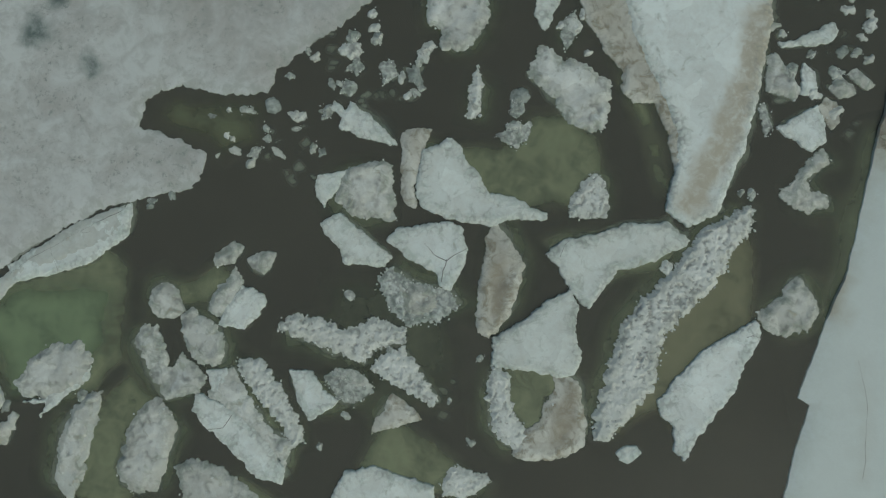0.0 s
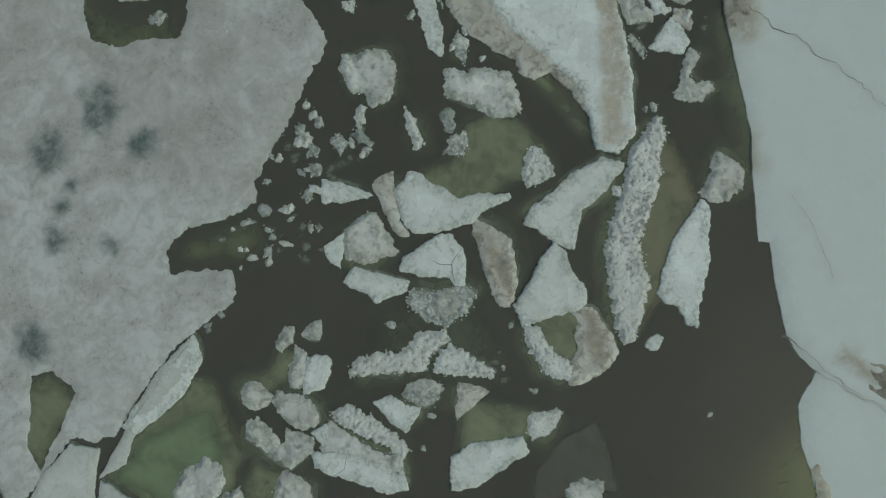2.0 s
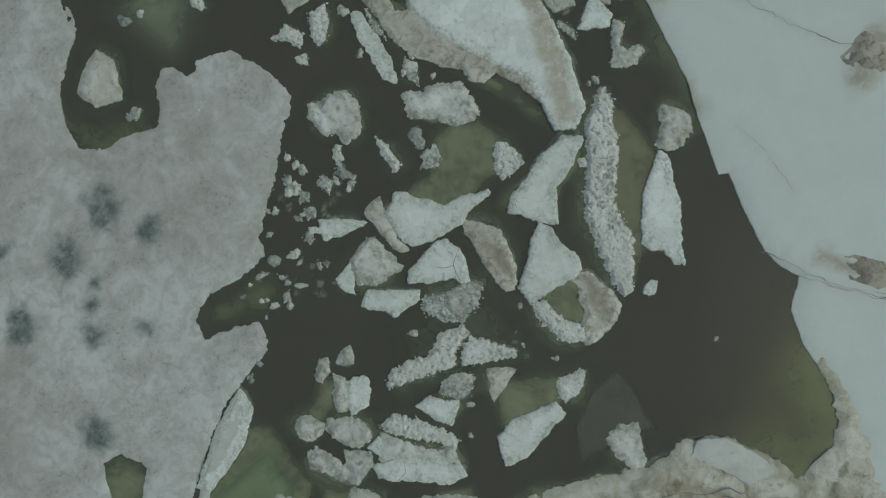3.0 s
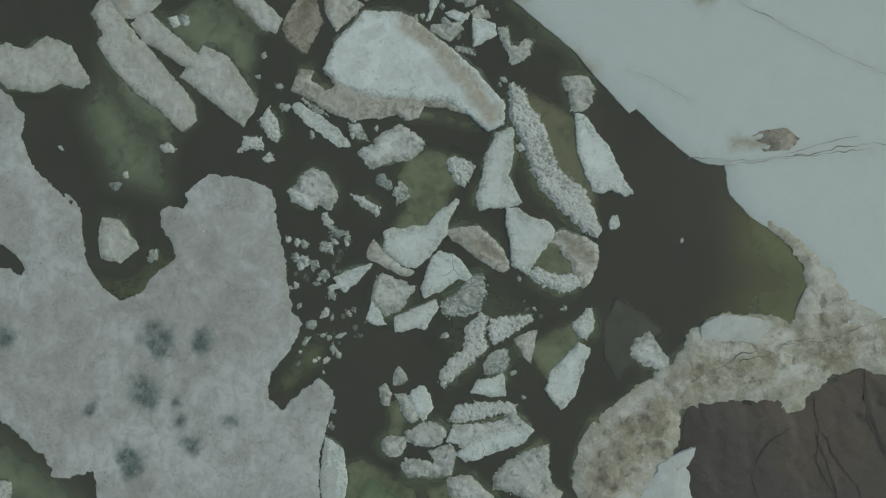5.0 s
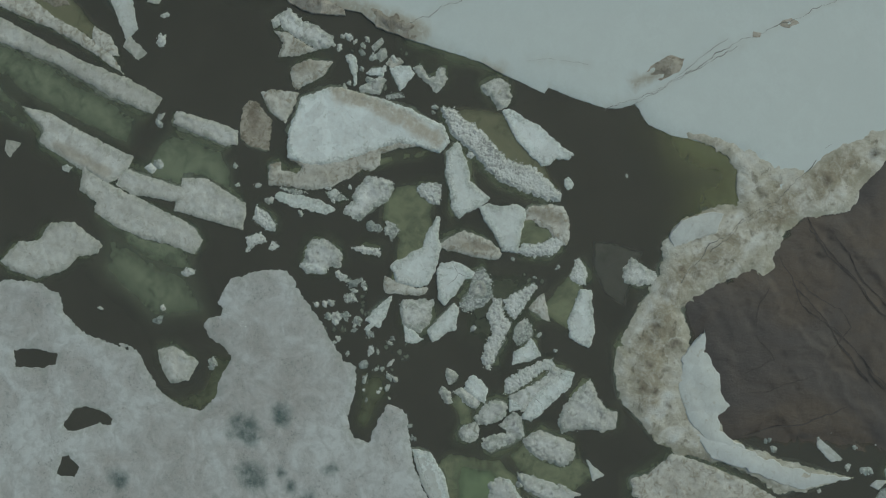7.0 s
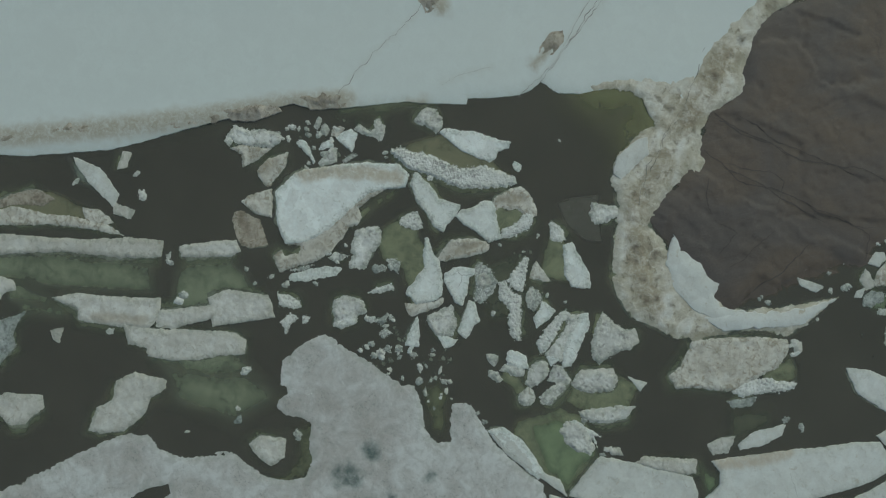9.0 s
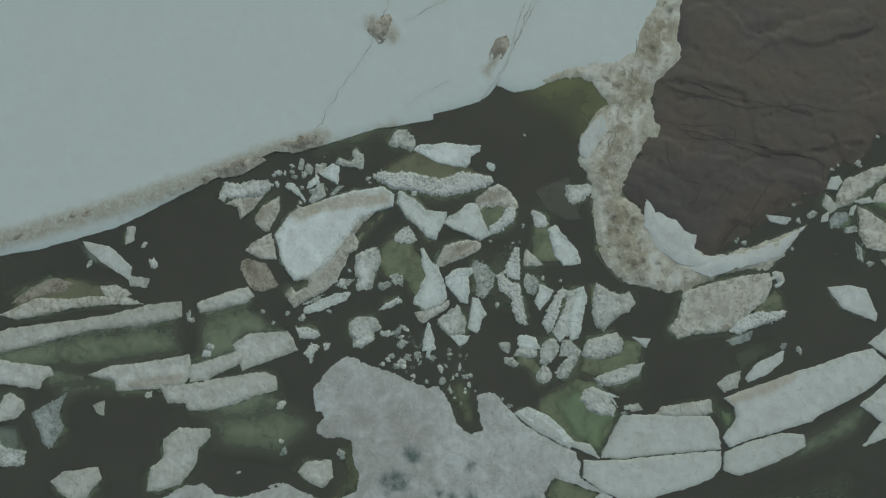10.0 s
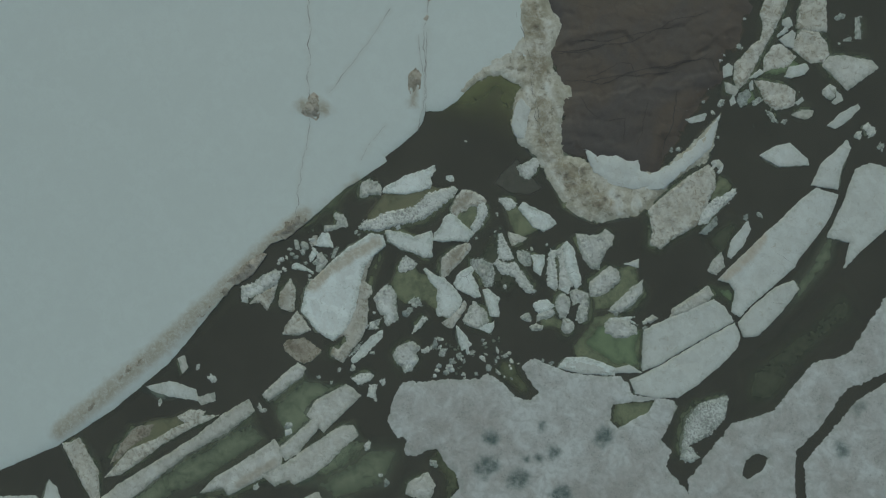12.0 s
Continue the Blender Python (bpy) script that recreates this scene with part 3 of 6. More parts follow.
def foot(kind, ring, ob, alone):
    """The soaked foot of a plate, and a faint green halo added in the water round a crumbling one."""
    rng = random.Random(SEED[0])
    size_ = max(np.ptp(np.array(ring), axis=0))
    turn, far = rng.uniform(0, 6.28), rng.uniform(0.07, 0.22) * min(1.4, 0.35 + 0.25 * size_)
    if alone or rng.random() < (0.45 if kind in ("clean", "pale") else 0.8):
        shelf("under_foot", 0.16, grown(shifted(ring, far * math.cos(turn), far * math.sin(turn)), 0.09), ob, "submerged_foot", "", 0.22, 0.16)
    if size_ > 1.6 and kind not in ("clean", "pale") and rng.random() < 0.8:
        shelf("under_haze", 0.5, grown(shifted(ring, 2.2 * far * math.cos(turn), 2.2 * far * math.sin(turn)), 0.75), ob, "drowned_apron", "", 1.0)


def great(name, ring, holes, top, step, material, label, ponds=(), dirt=(), cracks=(), relief=0.03, jag=0.2, bevel=0.25, foot=0.0):
    """A great sheet of ice with open holes, wet hollows, dirt and cracks."""
    SEED[0] += 1
    s = SEED[0] * 3.7
    edge = ragged(ring, 0.2 if step > 0.6 else 0.11, jag, 0.8, s, 0.4)
    holes = [ragged(h, 0.14, 0.14, 0.8, s) for h in holes]
    extra = []
    for c in cracks:
        for a, b in zip(c, c[1:]):
            n = max(1, int(math.dist(a, b) / 0.35))
            extra += [(a[0] + (b[0] - a[0]) * i / n + o, a[1] + (b[1] - a[1]) * i / n + o) for i in range(n) for o in (-0.12, 0, 0.12)]
    v, f = sheet(edge, holes, step, extra)
    d = distance(v, [tuple(p) for p in edge])
    for h in holes:
        d = np.minimum(d, distance(v, [tuple(p) for p in h]))
    rise = 0.18 + 0.82 * soft(d / (1.5 * bevel))
    melt, soil = np.zeros(len(v)), np.zeros(len(v))
    for x, y, r in ponds:
        close = np.flatnonzero(np.hypot(v[:, 0] - x, v[:, 1] - y) < 2.2 * r)
        away = np.hypot(v[close, 0] - x, v[close, 1] - y) / r + 0.55 * fractal(v[close], 0.9 / r, s + r, 4)
        melt[close] = np.maximum(melt[close], soft(1.25 - away))
    for line in dirt:
        soil = np.maximum(soil, soft(1.5 - distance(v, [(x, y) for x, y, _ in line], False) / np.mean([r for *_, r in line])))
    for c in cracks:
        soil = np.maximum(soil, 0.16 * soft(1.4 - distance(v, c, False) / 0.2))
    z = top * rise + fractal(v, 0.5, s) * relief + fractal(v, 2.0, s, 2) * relief * 0.4 - melt * 0.03 + soil * 0.1
    ob = solid(name, v, z, f, material, None, -0.03, 0.03, (("melt", melt), ("dirt", soil), ("margin", 1 - soft(d / 0.9))))
    surface = np.column_stack([v, z])
    for k, c in enumerate(cracks):
        crack(c, ob, surface, (1.15, 1.0, 0.8, 0.7, 0.5, 0.3)[k])
    if foot:
        shelf("under_foot", 0.3, grown(ring, foot), ob, "submerged_foot", "", foot * 1.4, 0.7)
    return tagged(ob, label, "ice sheet", "", "structure")


def crack(line, parent, surface, width=1.0):
    """A crack: a thin strip of wet dark colour, of changing width with kinks, laid over the surface to fit the view
    from above.
    """
    bm = bmesh.new()
    pts = []
    for a, b in zip(line, line[1:]):
        n = max(2, int(math.dist(a, b) / 0.22))
        pts += [Vector((a[0] + (b[0] - a[0]) * i / n, a[1] + (b[1] - a[1]) * i / n, 0)) for i in range(n)]
    pts.append(Vector((*line[-1], 0)))
    rows = []
    for i, p in enumerate(pts):
        w = pts[min(i + 1, len(pts) - 1)] - pts[max(i - 1, 0)]
        side = Vector((-w.y, w.x, 0)).normalized()
        p = p + side * width * (0.25 * noise.noise(p * 0.7) + 0.16 * noise.noise(p * 1.9) + 0.07 * noise.noise(p * 5.0))
        half = width * 0.008 + width * 0.05 * max(0, noise.noise(p * 0.6 + Vector((5, 5, 5))) + 0.15 + 0.3 * noise.noise(p * 3.1))
        gap = np.hypot(surface[:, 0] - p.x, surface[:, 1] - p.y)
        top = surface[gap < max(0.3, gap.min() + 0.05), 2].max()
        rows.append([bm.verts.new((*(p + side * half * k).xy, top + 0.012)) for k in (-1, 1)])
    for a, b in zip(rows, rows[1:]):
        bm.faces.new((a[0], b[0], b[1], a[1]))
    me = bpy.data.meshes.new("crack")
    bmesh.ops.recalc_face_normals(bm, faces=bm.faces)
    bm.to_mesh(me)
    bm.free()
    me.materials.append(CRACK)
    ob = new("crack", me)
    ob.parent = parent
    ob.location = -parent.location


# ---- water and the backing sheet added under it ----
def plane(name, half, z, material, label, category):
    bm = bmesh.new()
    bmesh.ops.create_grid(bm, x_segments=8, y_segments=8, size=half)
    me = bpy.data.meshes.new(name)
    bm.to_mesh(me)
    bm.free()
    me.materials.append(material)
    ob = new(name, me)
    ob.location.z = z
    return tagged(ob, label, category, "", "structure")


plane("water", 900, 0.0, WATER, "dark still bay water between the floes", "water")
# opaque sheet added just below the surface to keep shade at ice rims narrow
plane("turbid_water", 900, -0.026, BACKING, "dark backing sheet added just under the clear surface", "water")

# ---- the great ice sheets, the shore ice and the rock ----
great("grey_ice_sheet", [(-5.3, 53.2), (-5, 46), (-4, 36.7), (-4.1, 34.8), (-5, 33), (-6.3, 32.5), (-7.7, 30.8), (-8.4, 28.8), (-8.8, 26.8), (-8.4, 27.7), (-8.8, 26.2), (-10.3, 25.2), (-11.6, 24.1), (-12.4, 23.1), (-12.9, 22), (-13.1, 20.7), (-12.2, 19.5), (-10.9, 19.3), (-9.9, 18.9), (-8.8, 18.4), (-8.1, 18.9), (-7.4, 20.3), (-6.6, 20.9), (-5.8, 20.5), (-5.6, 19.6), (-5, 19.5), (-4.5, 19.9), (-3.5, 19.6), (-2.4, 18.7), (-1.9, 17.5), (-1.6, 15.9), (-1.6, 14.8), (-2.3, 13.9), (-3.1, 13.5), (-4.1, 12.8), (-5.2, 11.6), (-6.3, 10.9), (-7.5, 10.2), (-8.4, 9.2), (-8.7, 8.6), (-9.9, 8.4), (-11.2, 8.6), (-12.5, 8.9), (-13.5, 8.7), (-14.3, 7.9), (-14.4, 7.1), (-13.3, 6.6), (-12.3, 6.4), (-11.4, 5.8), (-11.9, 4.2), (-14.6, 3.7), (-16, 3.3), (-17.8, 2.5), (-19.3, 1.5), (-20.6, 0.55), (-21.6, 0.75), (-22.9, 1.4), (-26.5, -0.4), (-27.4, -0.2), (-27.9, 3.8), (-29.5, 4.1), (-30, 5.9), (-33.8, 6.9), (-38.2, 12.4), (-28.1, 14.3), (-25.2, 15.9), (-24.1, 16.7), (-25.3, 17.9), (-25.8, 19.1), (-25, 19.9), (-24.6, 22), (-24.3, 24), (-23.6, 30), (-23.3, 41.3)],
      [[(-21.56, 3.47), (-23.43, 1.94), (-25.01, 0.54), (-25.25, 1.99), (-24.28, 3.77), (-23.55, 5.38), (-22.32, 5.14)],
    [(-15.18, 31.63), (-13.95, 30.98), (-13.52, 29.93), (-13.71, 28.74), (-14.36, 27.59), (-15, 27.54), (-14.81, 28.72), (-15.41, 29.97), (-15.68, 31.29)],
    [(-9.71, 36.36), (-9.36, 34.57), (-9.65, 32.65), (-10.54, 32.68), (-10.89, 33.76), (-10.99, 36.06)],
    [(-19.17, 31.88), (-17.78, 31.5), (-17.54, 30.96), (-18.34, 30), (-19.27, 30.25)]], 0.08, 0.38, ICE["sheet"], "broad grey sheet of wet snow ice with melt hollows",
      [(-12.94, 14, 0.86), (-17.92, 15.9, 1.22), (-22.78, 14.44, 0.91), (-22.73, 6.76, 1.08), (-16.77, 9.83, 0.61), (-14.13, 17.04, 1.26), (-22.65, 7.42, 0.78), (-12.31, 14.41, 0.53), (-13.49, 17.51, 0.7), (-14.61, 16.32, 0.9), (-17.54, 16.33, 0.82), (-20.39, 18.71, 0.7), (-22.08, 15.01, 0.89), (-16.64, 9.85, 0.44), (-19.14, 26.7, 0.84), (-18.41, 12.8, 0.61), (-19.17, 11.35, 0.8), (-17.34, 13.74, 0.49)])
great("fast_ice", [(60.7, 111.1), (39.4, 70.5), (30.4, 48.8), (26.6, 42.9), (23.6, 35.8), (21.3, 27.7), (20.4, 17.8), (19.4, 10.3), (18.2, 8.8), (17.4, 6.1), (16.7, 3.4), (16, 0.7), (14.9, -1.8), (13.8, -4.6), (14.3, -4.9), (13.5, -7.1), (12.9, -9.4), (13, -10.7), (13.4, -11.6), (11.8, -12.8), (11.7, -13.1), (11.1, -14.5), (10.7, -17), (10.4, -18.7), (9.7, -20.9), (8, -20.3), (6.8, -22), (7.3, -24.6), (10.1, -28.6), (12.1, -31.9), (14.3, -37.1), (18.6, -45.3), (31.6, -62), (148.8, 0.3), (146.9, 77)],
      [], 0.11, 0.7, ICE["fast"], "smooth white fast ice with long cracks and a dirty rubble edge", (),
      [[(27.28, 41.34, 0.8), (26.29, 38.03, 0.85), (25.31, 34.74, 0.85), (23.94, 29.78, 0.9), (22.63, 24.83, 0.84), (21.43, 19.86, 0.94), (20.24, 14.31, 1.32), (19.39, 10.46, 1.21), (18.01, 5.67, 0.98)],
    [(25.38, -4.43, 0.76), (24.02, -5.29, 0.92), (23.03, -5.42, 0.54)],
    [(15.01, -11.71, 0.32), (16.37, -13.85, 0.43)],
    [(15.38, -1.23, 0.21), (15.84, 1.61, 0.28), (16.92, 5.44, 0.33), (17.84, 7.86, 0.33)]],
      [[(33.06, -17.05), (31.72, -14.79), (29.32, -11.68), (26.14, -6.78), (23.03, -2.66), (21.07, 2.19), (18.76, 6.39)],
    [(23.9, -29.5), (21.85, -25.46), (19.91, -21.7), (18.31, -18.68), (16.55, -16.08), (14.23, -12.74), (12.75, -9.3)],
    [(18.32, -19.5), (16.91, -16.85), (15.15, -14.25), (13.22, -11.45)],
    [(23.31, -19.08), (23.24, -13.33), (23.7, -7.23)],
    [(18.87, -18.28), (16.59, -15.58), (15.19, -14.13), (13.84, -12.01)],
    [(16.23, -3.05), (16.52, -4.87), (16.33, -6.67), (16.22, -7.8)]], 0.015, 0.06, 0.25)
great("far_grey_sheet", [(-32.6, 5.6), (-32.8, 1.1), (-33.2, -2.1), (-35.9, -5.5), (-36.2, -9.3), (-36.5, -12.1), (-38.9, -14.8), (-39, -17.8), (-38.9, -22.1), (-41.7, -31.9), (-47.3, -44.4), (-53, -35.3), (-47.1, -23.3), (-43.1, -15.4), (-40.8, -11.8), (-40.7, -6.7), (-40.1, -3.3), (-42.6, 0.8), (-49.6, 11.4), (-39.7, 18.5), (-36.1, 10.3)],
      [[(-36.99, 2.09), (-36.26, 0.44), (-37.04, -1.05), (-38.17, -1.13), (-38.34, 0.42), (-37.63, 2)]], 0.08, 0.5, ICE["sheet"], "grey sheet of drifted snow ice with one open hole")
great("rotten_grey_sheet", [(-50.5, 10.7), (-43.6, 0), (-41.4, -2.8), (-41.8, -6), (-42.4, -11.5), (-43.7, -14.5), (-48, -21.8), (-56.7, -39.9), (-80.7, -11.2)],
      [], 0.08, 0.5, ICE["sheet"], "grey sheet of rotting snow ice at the channel",
      [(-42.86, -11, 0.81), (-43.83, -6.27, 0.93)])
great("shore_ice", [(18.8, -42.5), (14.4, -34.5), (12.9, -30.3), (12.3, -29.1), (9.7, -24.6), (9.4, -23.5), (9.6, -22.2), (10.4, -20.9), (11.1, -19.5), (11.5, -17.9), (11.6, -16.6), (11.4, -15.3), (10.9, -16.1), (10.45, -17.6), (9.66, -18.85), (8.6, -19.6), (8, -19.7), (6.2, -19.7), (5.6, -17.9), (4.6, -15.7), (2.8, -14.5), (0.6, -14.3), (-2.3, -12.9), (-3.7, -12.2), (-6.1, -11.3), (-9.3, -11.8), (-12.3, -14.8), (-13.3, -16.6), (-13.2, -18.3), (-14.1, -21.9), (-15.4, -24), (-15.1, -25.3), (-14.2, -28.1), (-13.7, -29.5), (-13.3, -26.2), (-12.5, -22.7), (-11.6, -20.3), (-10, -19.4), (-8.6, -20.1), (-7.7, -19.4), (-6.7, -18.5), (-5, -18.5), (-3.5, -18.1), (-4.9, -17.1), (-2.2, -16.4), (-1, -17.6), (0.4, -19.4), (1.2, -21.5), (0.6, -21.8), (1.2, -23.3), (2.2, -22.9), (3.9, -23.2), (5.4, -24.8), (6, -27.4), (6.7, -28.9), (7.8, -29), (9, -29.8), (11.7, -32.6), (13, -37.3), (16.9, -46.2)],
      [], 0.16, 0.3, ICE["shore"], "dirty beige shore ice with pits and cracks round the rock",
      [(-3.6, -14.25, 0.42), (-6.6, -13.88, 0.3), (-8.42, -13.55, 0.28), (-8.58, -14.4, 0.34), (-4.77, -15.7, 0.4), (-2.16, -16.18, 0.5), (-4.69, -14.03, 0.3), (-9.59, -15.53, 0.3), (-0.06, -19.0, 0.55), (3.4, -16.9, 0.45), (6.9, -21.6, 0.4), (8.4, -26.2, 0.5), (10.6, -29.6, 0.5), (-6.9, -15.2, 0.3)],
      [[(10.2, -27.5, 1.0), (7.6, -25.5, 1.0), (5.2, -22.5, 0.9)], [(3.2, -19.6, 0.8), (1.4, -17.6, 0.9), (-0.6, -14.9, 0.7)], [(-2.6, -14.6, 0.7), (-5.4, -13.9, 0.9), (-9.2, -14.0, 0.8)]],
      [[(11.15, -26.46), (9.46, -25.04), (7.3, -23.39), (5.13, -20.58), (2.85, -18), (-0.23, -15.9)],
    [(6.23, -22.56), (4.54, -19.99), (2.27, -18)]], 0.10, 0.2, 0.4, 0.35)


def attached(parent_name, kind, depth, ring, fade=1.6):
    """A shelf under water beside a sheet: drowned ice, and in places tinted water."""
    shelf(kind, depth, ring, bpy.data.objects[parent_name], "submerged_shelf", "", {"under_shoal": 7.0, "under_greenshelf": 3.2}.get(kind, fade))


attached("grey_ice_sheet", "under_notch", .2, [(-14.7, 7.9), (-13.1, 8.8), (-8.8, 8.6), (-8.3, 7.6), (-8.7, 6), (-10.5, 5), (-11.7, 6), (-13.3, 6.6)], 1.4)
attached("grey_ice_sheet", "under_notch", .35, [(-8, 20.8), (-8.2, 17.6), (-10.3, 17.1), (-12.8, 18.8), (-13.9, 20.9), (-13.3, 23.3), (-11.4, 24.6), (-11.8, 22.2), (-10.6, 20.7)], 1.4)
shelf("under_shoal", .2, [(14.4, -9.3), (18.3, -16), (18.7, -23.8), (13.4, -29.5), (3.9, -30.5), (-1.6, -22.5), (-1.7, -16.7), (-5, -11.5), (-1, -8), (4, -6), (9, -4), (13, -3)], bpy.data.objects["shore_ice"], "submerged_shelf", "", 5.2, 0.35,
      [(10.6, -15.6), (10.2, -17.2), (9.9, -18.7), (9.5, -20.3), (8.0, -19.9), (6.2, -19.7), (5.8, -18.2)])
attached("shore_ice", "under_olive", .2, [(-5.1, -10.6), (-3.7, -11.4), (-2.6, -12.8), (-6.4, -12.7), (-8.3, -11.8), (-7.2, -11)], 1.4)
attached("fast_ice", "under_haze", .2, [(20.4, 8.5), (18.6, 2.0), (16.6, -3.2), (13.9, -2.4), (15.0, 2.4), (16.4, 7.2)], 1.4)
attached("fast_ice", "under_dark", .2, [(27.5, 38.0), (24.8, 29.9), (22, 16.0), (18.7, 16.8), (21.4, 30.8), (24.0, 39.0)], 2.5)
# dark shelf put in place of a stretch of greenish-brown water
attached("far_grey_sheet", "under_dark", .4, [(-30.2, -8), (-32.9, -15.7), (-34.1, -22.4), (-38.7, -19.7), (-36.9, -12.7), (-36.5, -5.8), (-32.8, -1.8)], 2.5)
# next two: soft green shelves put in place of green haze in the water
attached("grey_ice_sheet", "under_greenshelf", .4, [(2, 30.5), (-1.7, 21.4), (-6.4, 18.9), (-7.5, 25.3), (-3.1, 31)], 2.5)
attached("grey_ice_sheet", "under_greenshelf", .4, [(12.5, 41.6), (8.9, 35.3), (6.9, 37.4), (9.3, 41.8)], 2.5)
attached("grey_ice_sheet", "under_olive", .3, [(-20.9, 2.9), (-25.3, -0.2), (-26.3, 2.4), (-24.2, 5.7), (-22.1, 5.8)], 1.4)
attached("grey_ice_sheet", "under_greenshelf", .3, [(-25.6, 30.5), (-23.8, 24.5), (-24.4, 19.9), (-24.6, 18), (-23.9, 16.6), (-26, 14.9), (-29.5, 16.7), (-31.4, 24.9)], 2.5)


def snow_patch(ring):
    """Clean snow lying on the shore ice."""
    SEED[0] += 1
    edge = ragged(ring, 0.25, 0.18, 0.8, SEED[0])
    v, f = sheet(edge, [], 0.3)
    d = distance(v, [tuple(p) for p in edge])
    z = 0.2 + 0.07 * soft(d / 0.5) + fractal(v, 0.7, SEED[0]) * 0.05
    tagged(solid("snow_patch", v, z, f, ICE["pale"], None, 0.1), "patch of pale smooth snow on shore ice", "snow patch", "snow patches on the shore ice")


for ring in [[(-6.04, -16.28), (-4.59, -17.25), (-3.61, -17.98), (-5.27, -17.99), (-7.08, -19.24), (-8.3, -19.33), (-9.17, -20.09), (-9.97, -19.22), (-11.16, -19.43), (-12.29, -21.44), (-12.27, -19.02), (-10.42, -17.06), (-8.12, -16.24)],
    [(3.26, -14.81), (4.5, -15.65), (5.34, -17.81), (5.31, -18.84), (3.88, -18.37), (3.32, -17.1), (2.46, -15.23)],
    [(-11.83, -20.18), (-12.78, -22.54), (-13.61, -26.07), (-13.75, -29.1), (-14.11, -27.96), (-14.9, -25.31), (-13.89, -21.98), (-13.13, -18.96), (-11.54, -17.77)]]:
    snow_patch(ring)


def rock(ring):
    """The rock of the shore: tilted blocks of two sizes between clefts, worn at the edges."""
    edge = ragged(ring, 0.5, 0.3, 2.5, 3.3)
    v, f = sheet(edge, [], 0.27)
    d = distance(v, [tuple(p) for p in edge])
    rng = np.random.default_rng(7)
    turn = np.array(Matrix.Rotation(0.75, 2))
    warp = np.stack([fractal(v, 0.15, 3, 3), fractal(v, 0.15, 13, 3)], 1)
    z = 0.22 * soft(d / 2) + fractal(v, 0.6, 8) * 0.05
    for size, tall, deep, wide in ((4.2, 0.08, 0.10, 0.2), (1.5, 0.025, 0.03, 0.12)):
        w = ((v + warp * size * 0.35) @ turn) / (size * 2.0, size * 0.75)
        lo, hi = w.min(axis=0), w.max(axis=0)
        nx, ny = int(hi[0] - lo[0]) + 2, int(hi[1] - lo[1]) + 2
        gx, gy = np.meshgrid(np.arange(nx), np.arange(ny))
        seeds = np.stack([gx.ravel() + rng.uniform(-0.1, 0.9, nx * ny), gy.ravel() + rng.uniform(-0.1, 0.9, nx * ny)], 1) + lo
        height, lean = rng.uniform(-1, 1, len(seeds)), rng.uniform(-1, 1, (len(seeds), 2))
        near = np.full((len(v), 2), 1e9)
        who = np.zeros(len(v), int)
        for k, s in enumerate(seeds):
            q = np.hypot(*(w - s).T)
            first = q < near[:, 0]
            near[:, 1] = np.where(first, near[:, 0], np.minimum(near[:, 1], q))
            who = np.where(first, k, who)
            near[:, 0] = np.where(first, q, near[:, 0])
        gap = (near[:, 1] - near[:, 0]) * size
        z += tall * (height[who] + ((w - seeds[who]) * lean[who]).sum(axis=1)) - deep * (1 - soft(gap / wide)) * (rng.uniform(0, 1, len(seeds)) > 0.3)[who]
    return tagged(solid("shore_rock", v, z - 0.05, f, ROCK, None, -1.0), "bare wet brown rock shore with clefts and ledges", "rock", "", "structure")


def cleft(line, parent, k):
    """A cleft in the rock: a dark strip with broken edges, its colour standing in for shade."""
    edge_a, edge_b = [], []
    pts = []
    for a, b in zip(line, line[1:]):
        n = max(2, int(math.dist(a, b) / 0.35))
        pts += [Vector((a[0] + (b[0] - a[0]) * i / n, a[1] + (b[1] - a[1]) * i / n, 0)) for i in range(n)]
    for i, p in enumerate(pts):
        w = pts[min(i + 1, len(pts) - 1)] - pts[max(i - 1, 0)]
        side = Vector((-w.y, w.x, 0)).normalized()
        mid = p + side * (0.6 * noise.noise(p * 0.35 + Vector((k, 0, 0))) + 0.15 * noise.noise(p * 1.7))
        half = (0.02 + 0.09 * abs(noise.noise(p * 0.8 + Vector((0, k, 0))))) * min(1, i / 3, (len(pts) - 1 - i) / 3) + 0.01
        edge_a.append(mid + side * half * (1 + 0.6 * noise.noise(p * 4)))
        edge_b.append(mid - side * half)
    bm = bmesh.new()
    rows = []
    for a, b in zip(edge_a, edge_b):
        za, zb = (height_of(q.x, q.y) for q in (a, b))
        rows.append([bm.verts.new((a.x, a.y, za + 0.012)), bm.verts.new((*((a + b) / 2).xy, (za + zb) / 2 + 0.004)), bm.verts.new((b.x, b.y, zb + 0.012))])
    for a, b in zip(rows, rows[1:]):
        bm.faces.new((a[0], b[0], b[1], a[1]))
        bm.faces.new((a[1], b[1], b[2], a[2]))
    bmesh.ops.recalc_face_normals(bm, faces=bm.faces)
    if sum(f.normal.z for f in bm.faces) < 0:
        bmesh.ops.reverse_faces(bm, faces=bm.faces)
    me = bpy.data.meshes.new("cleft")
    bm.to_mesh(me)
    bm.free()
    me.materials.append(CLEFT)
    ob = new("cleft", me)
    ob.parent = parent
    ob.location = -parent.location


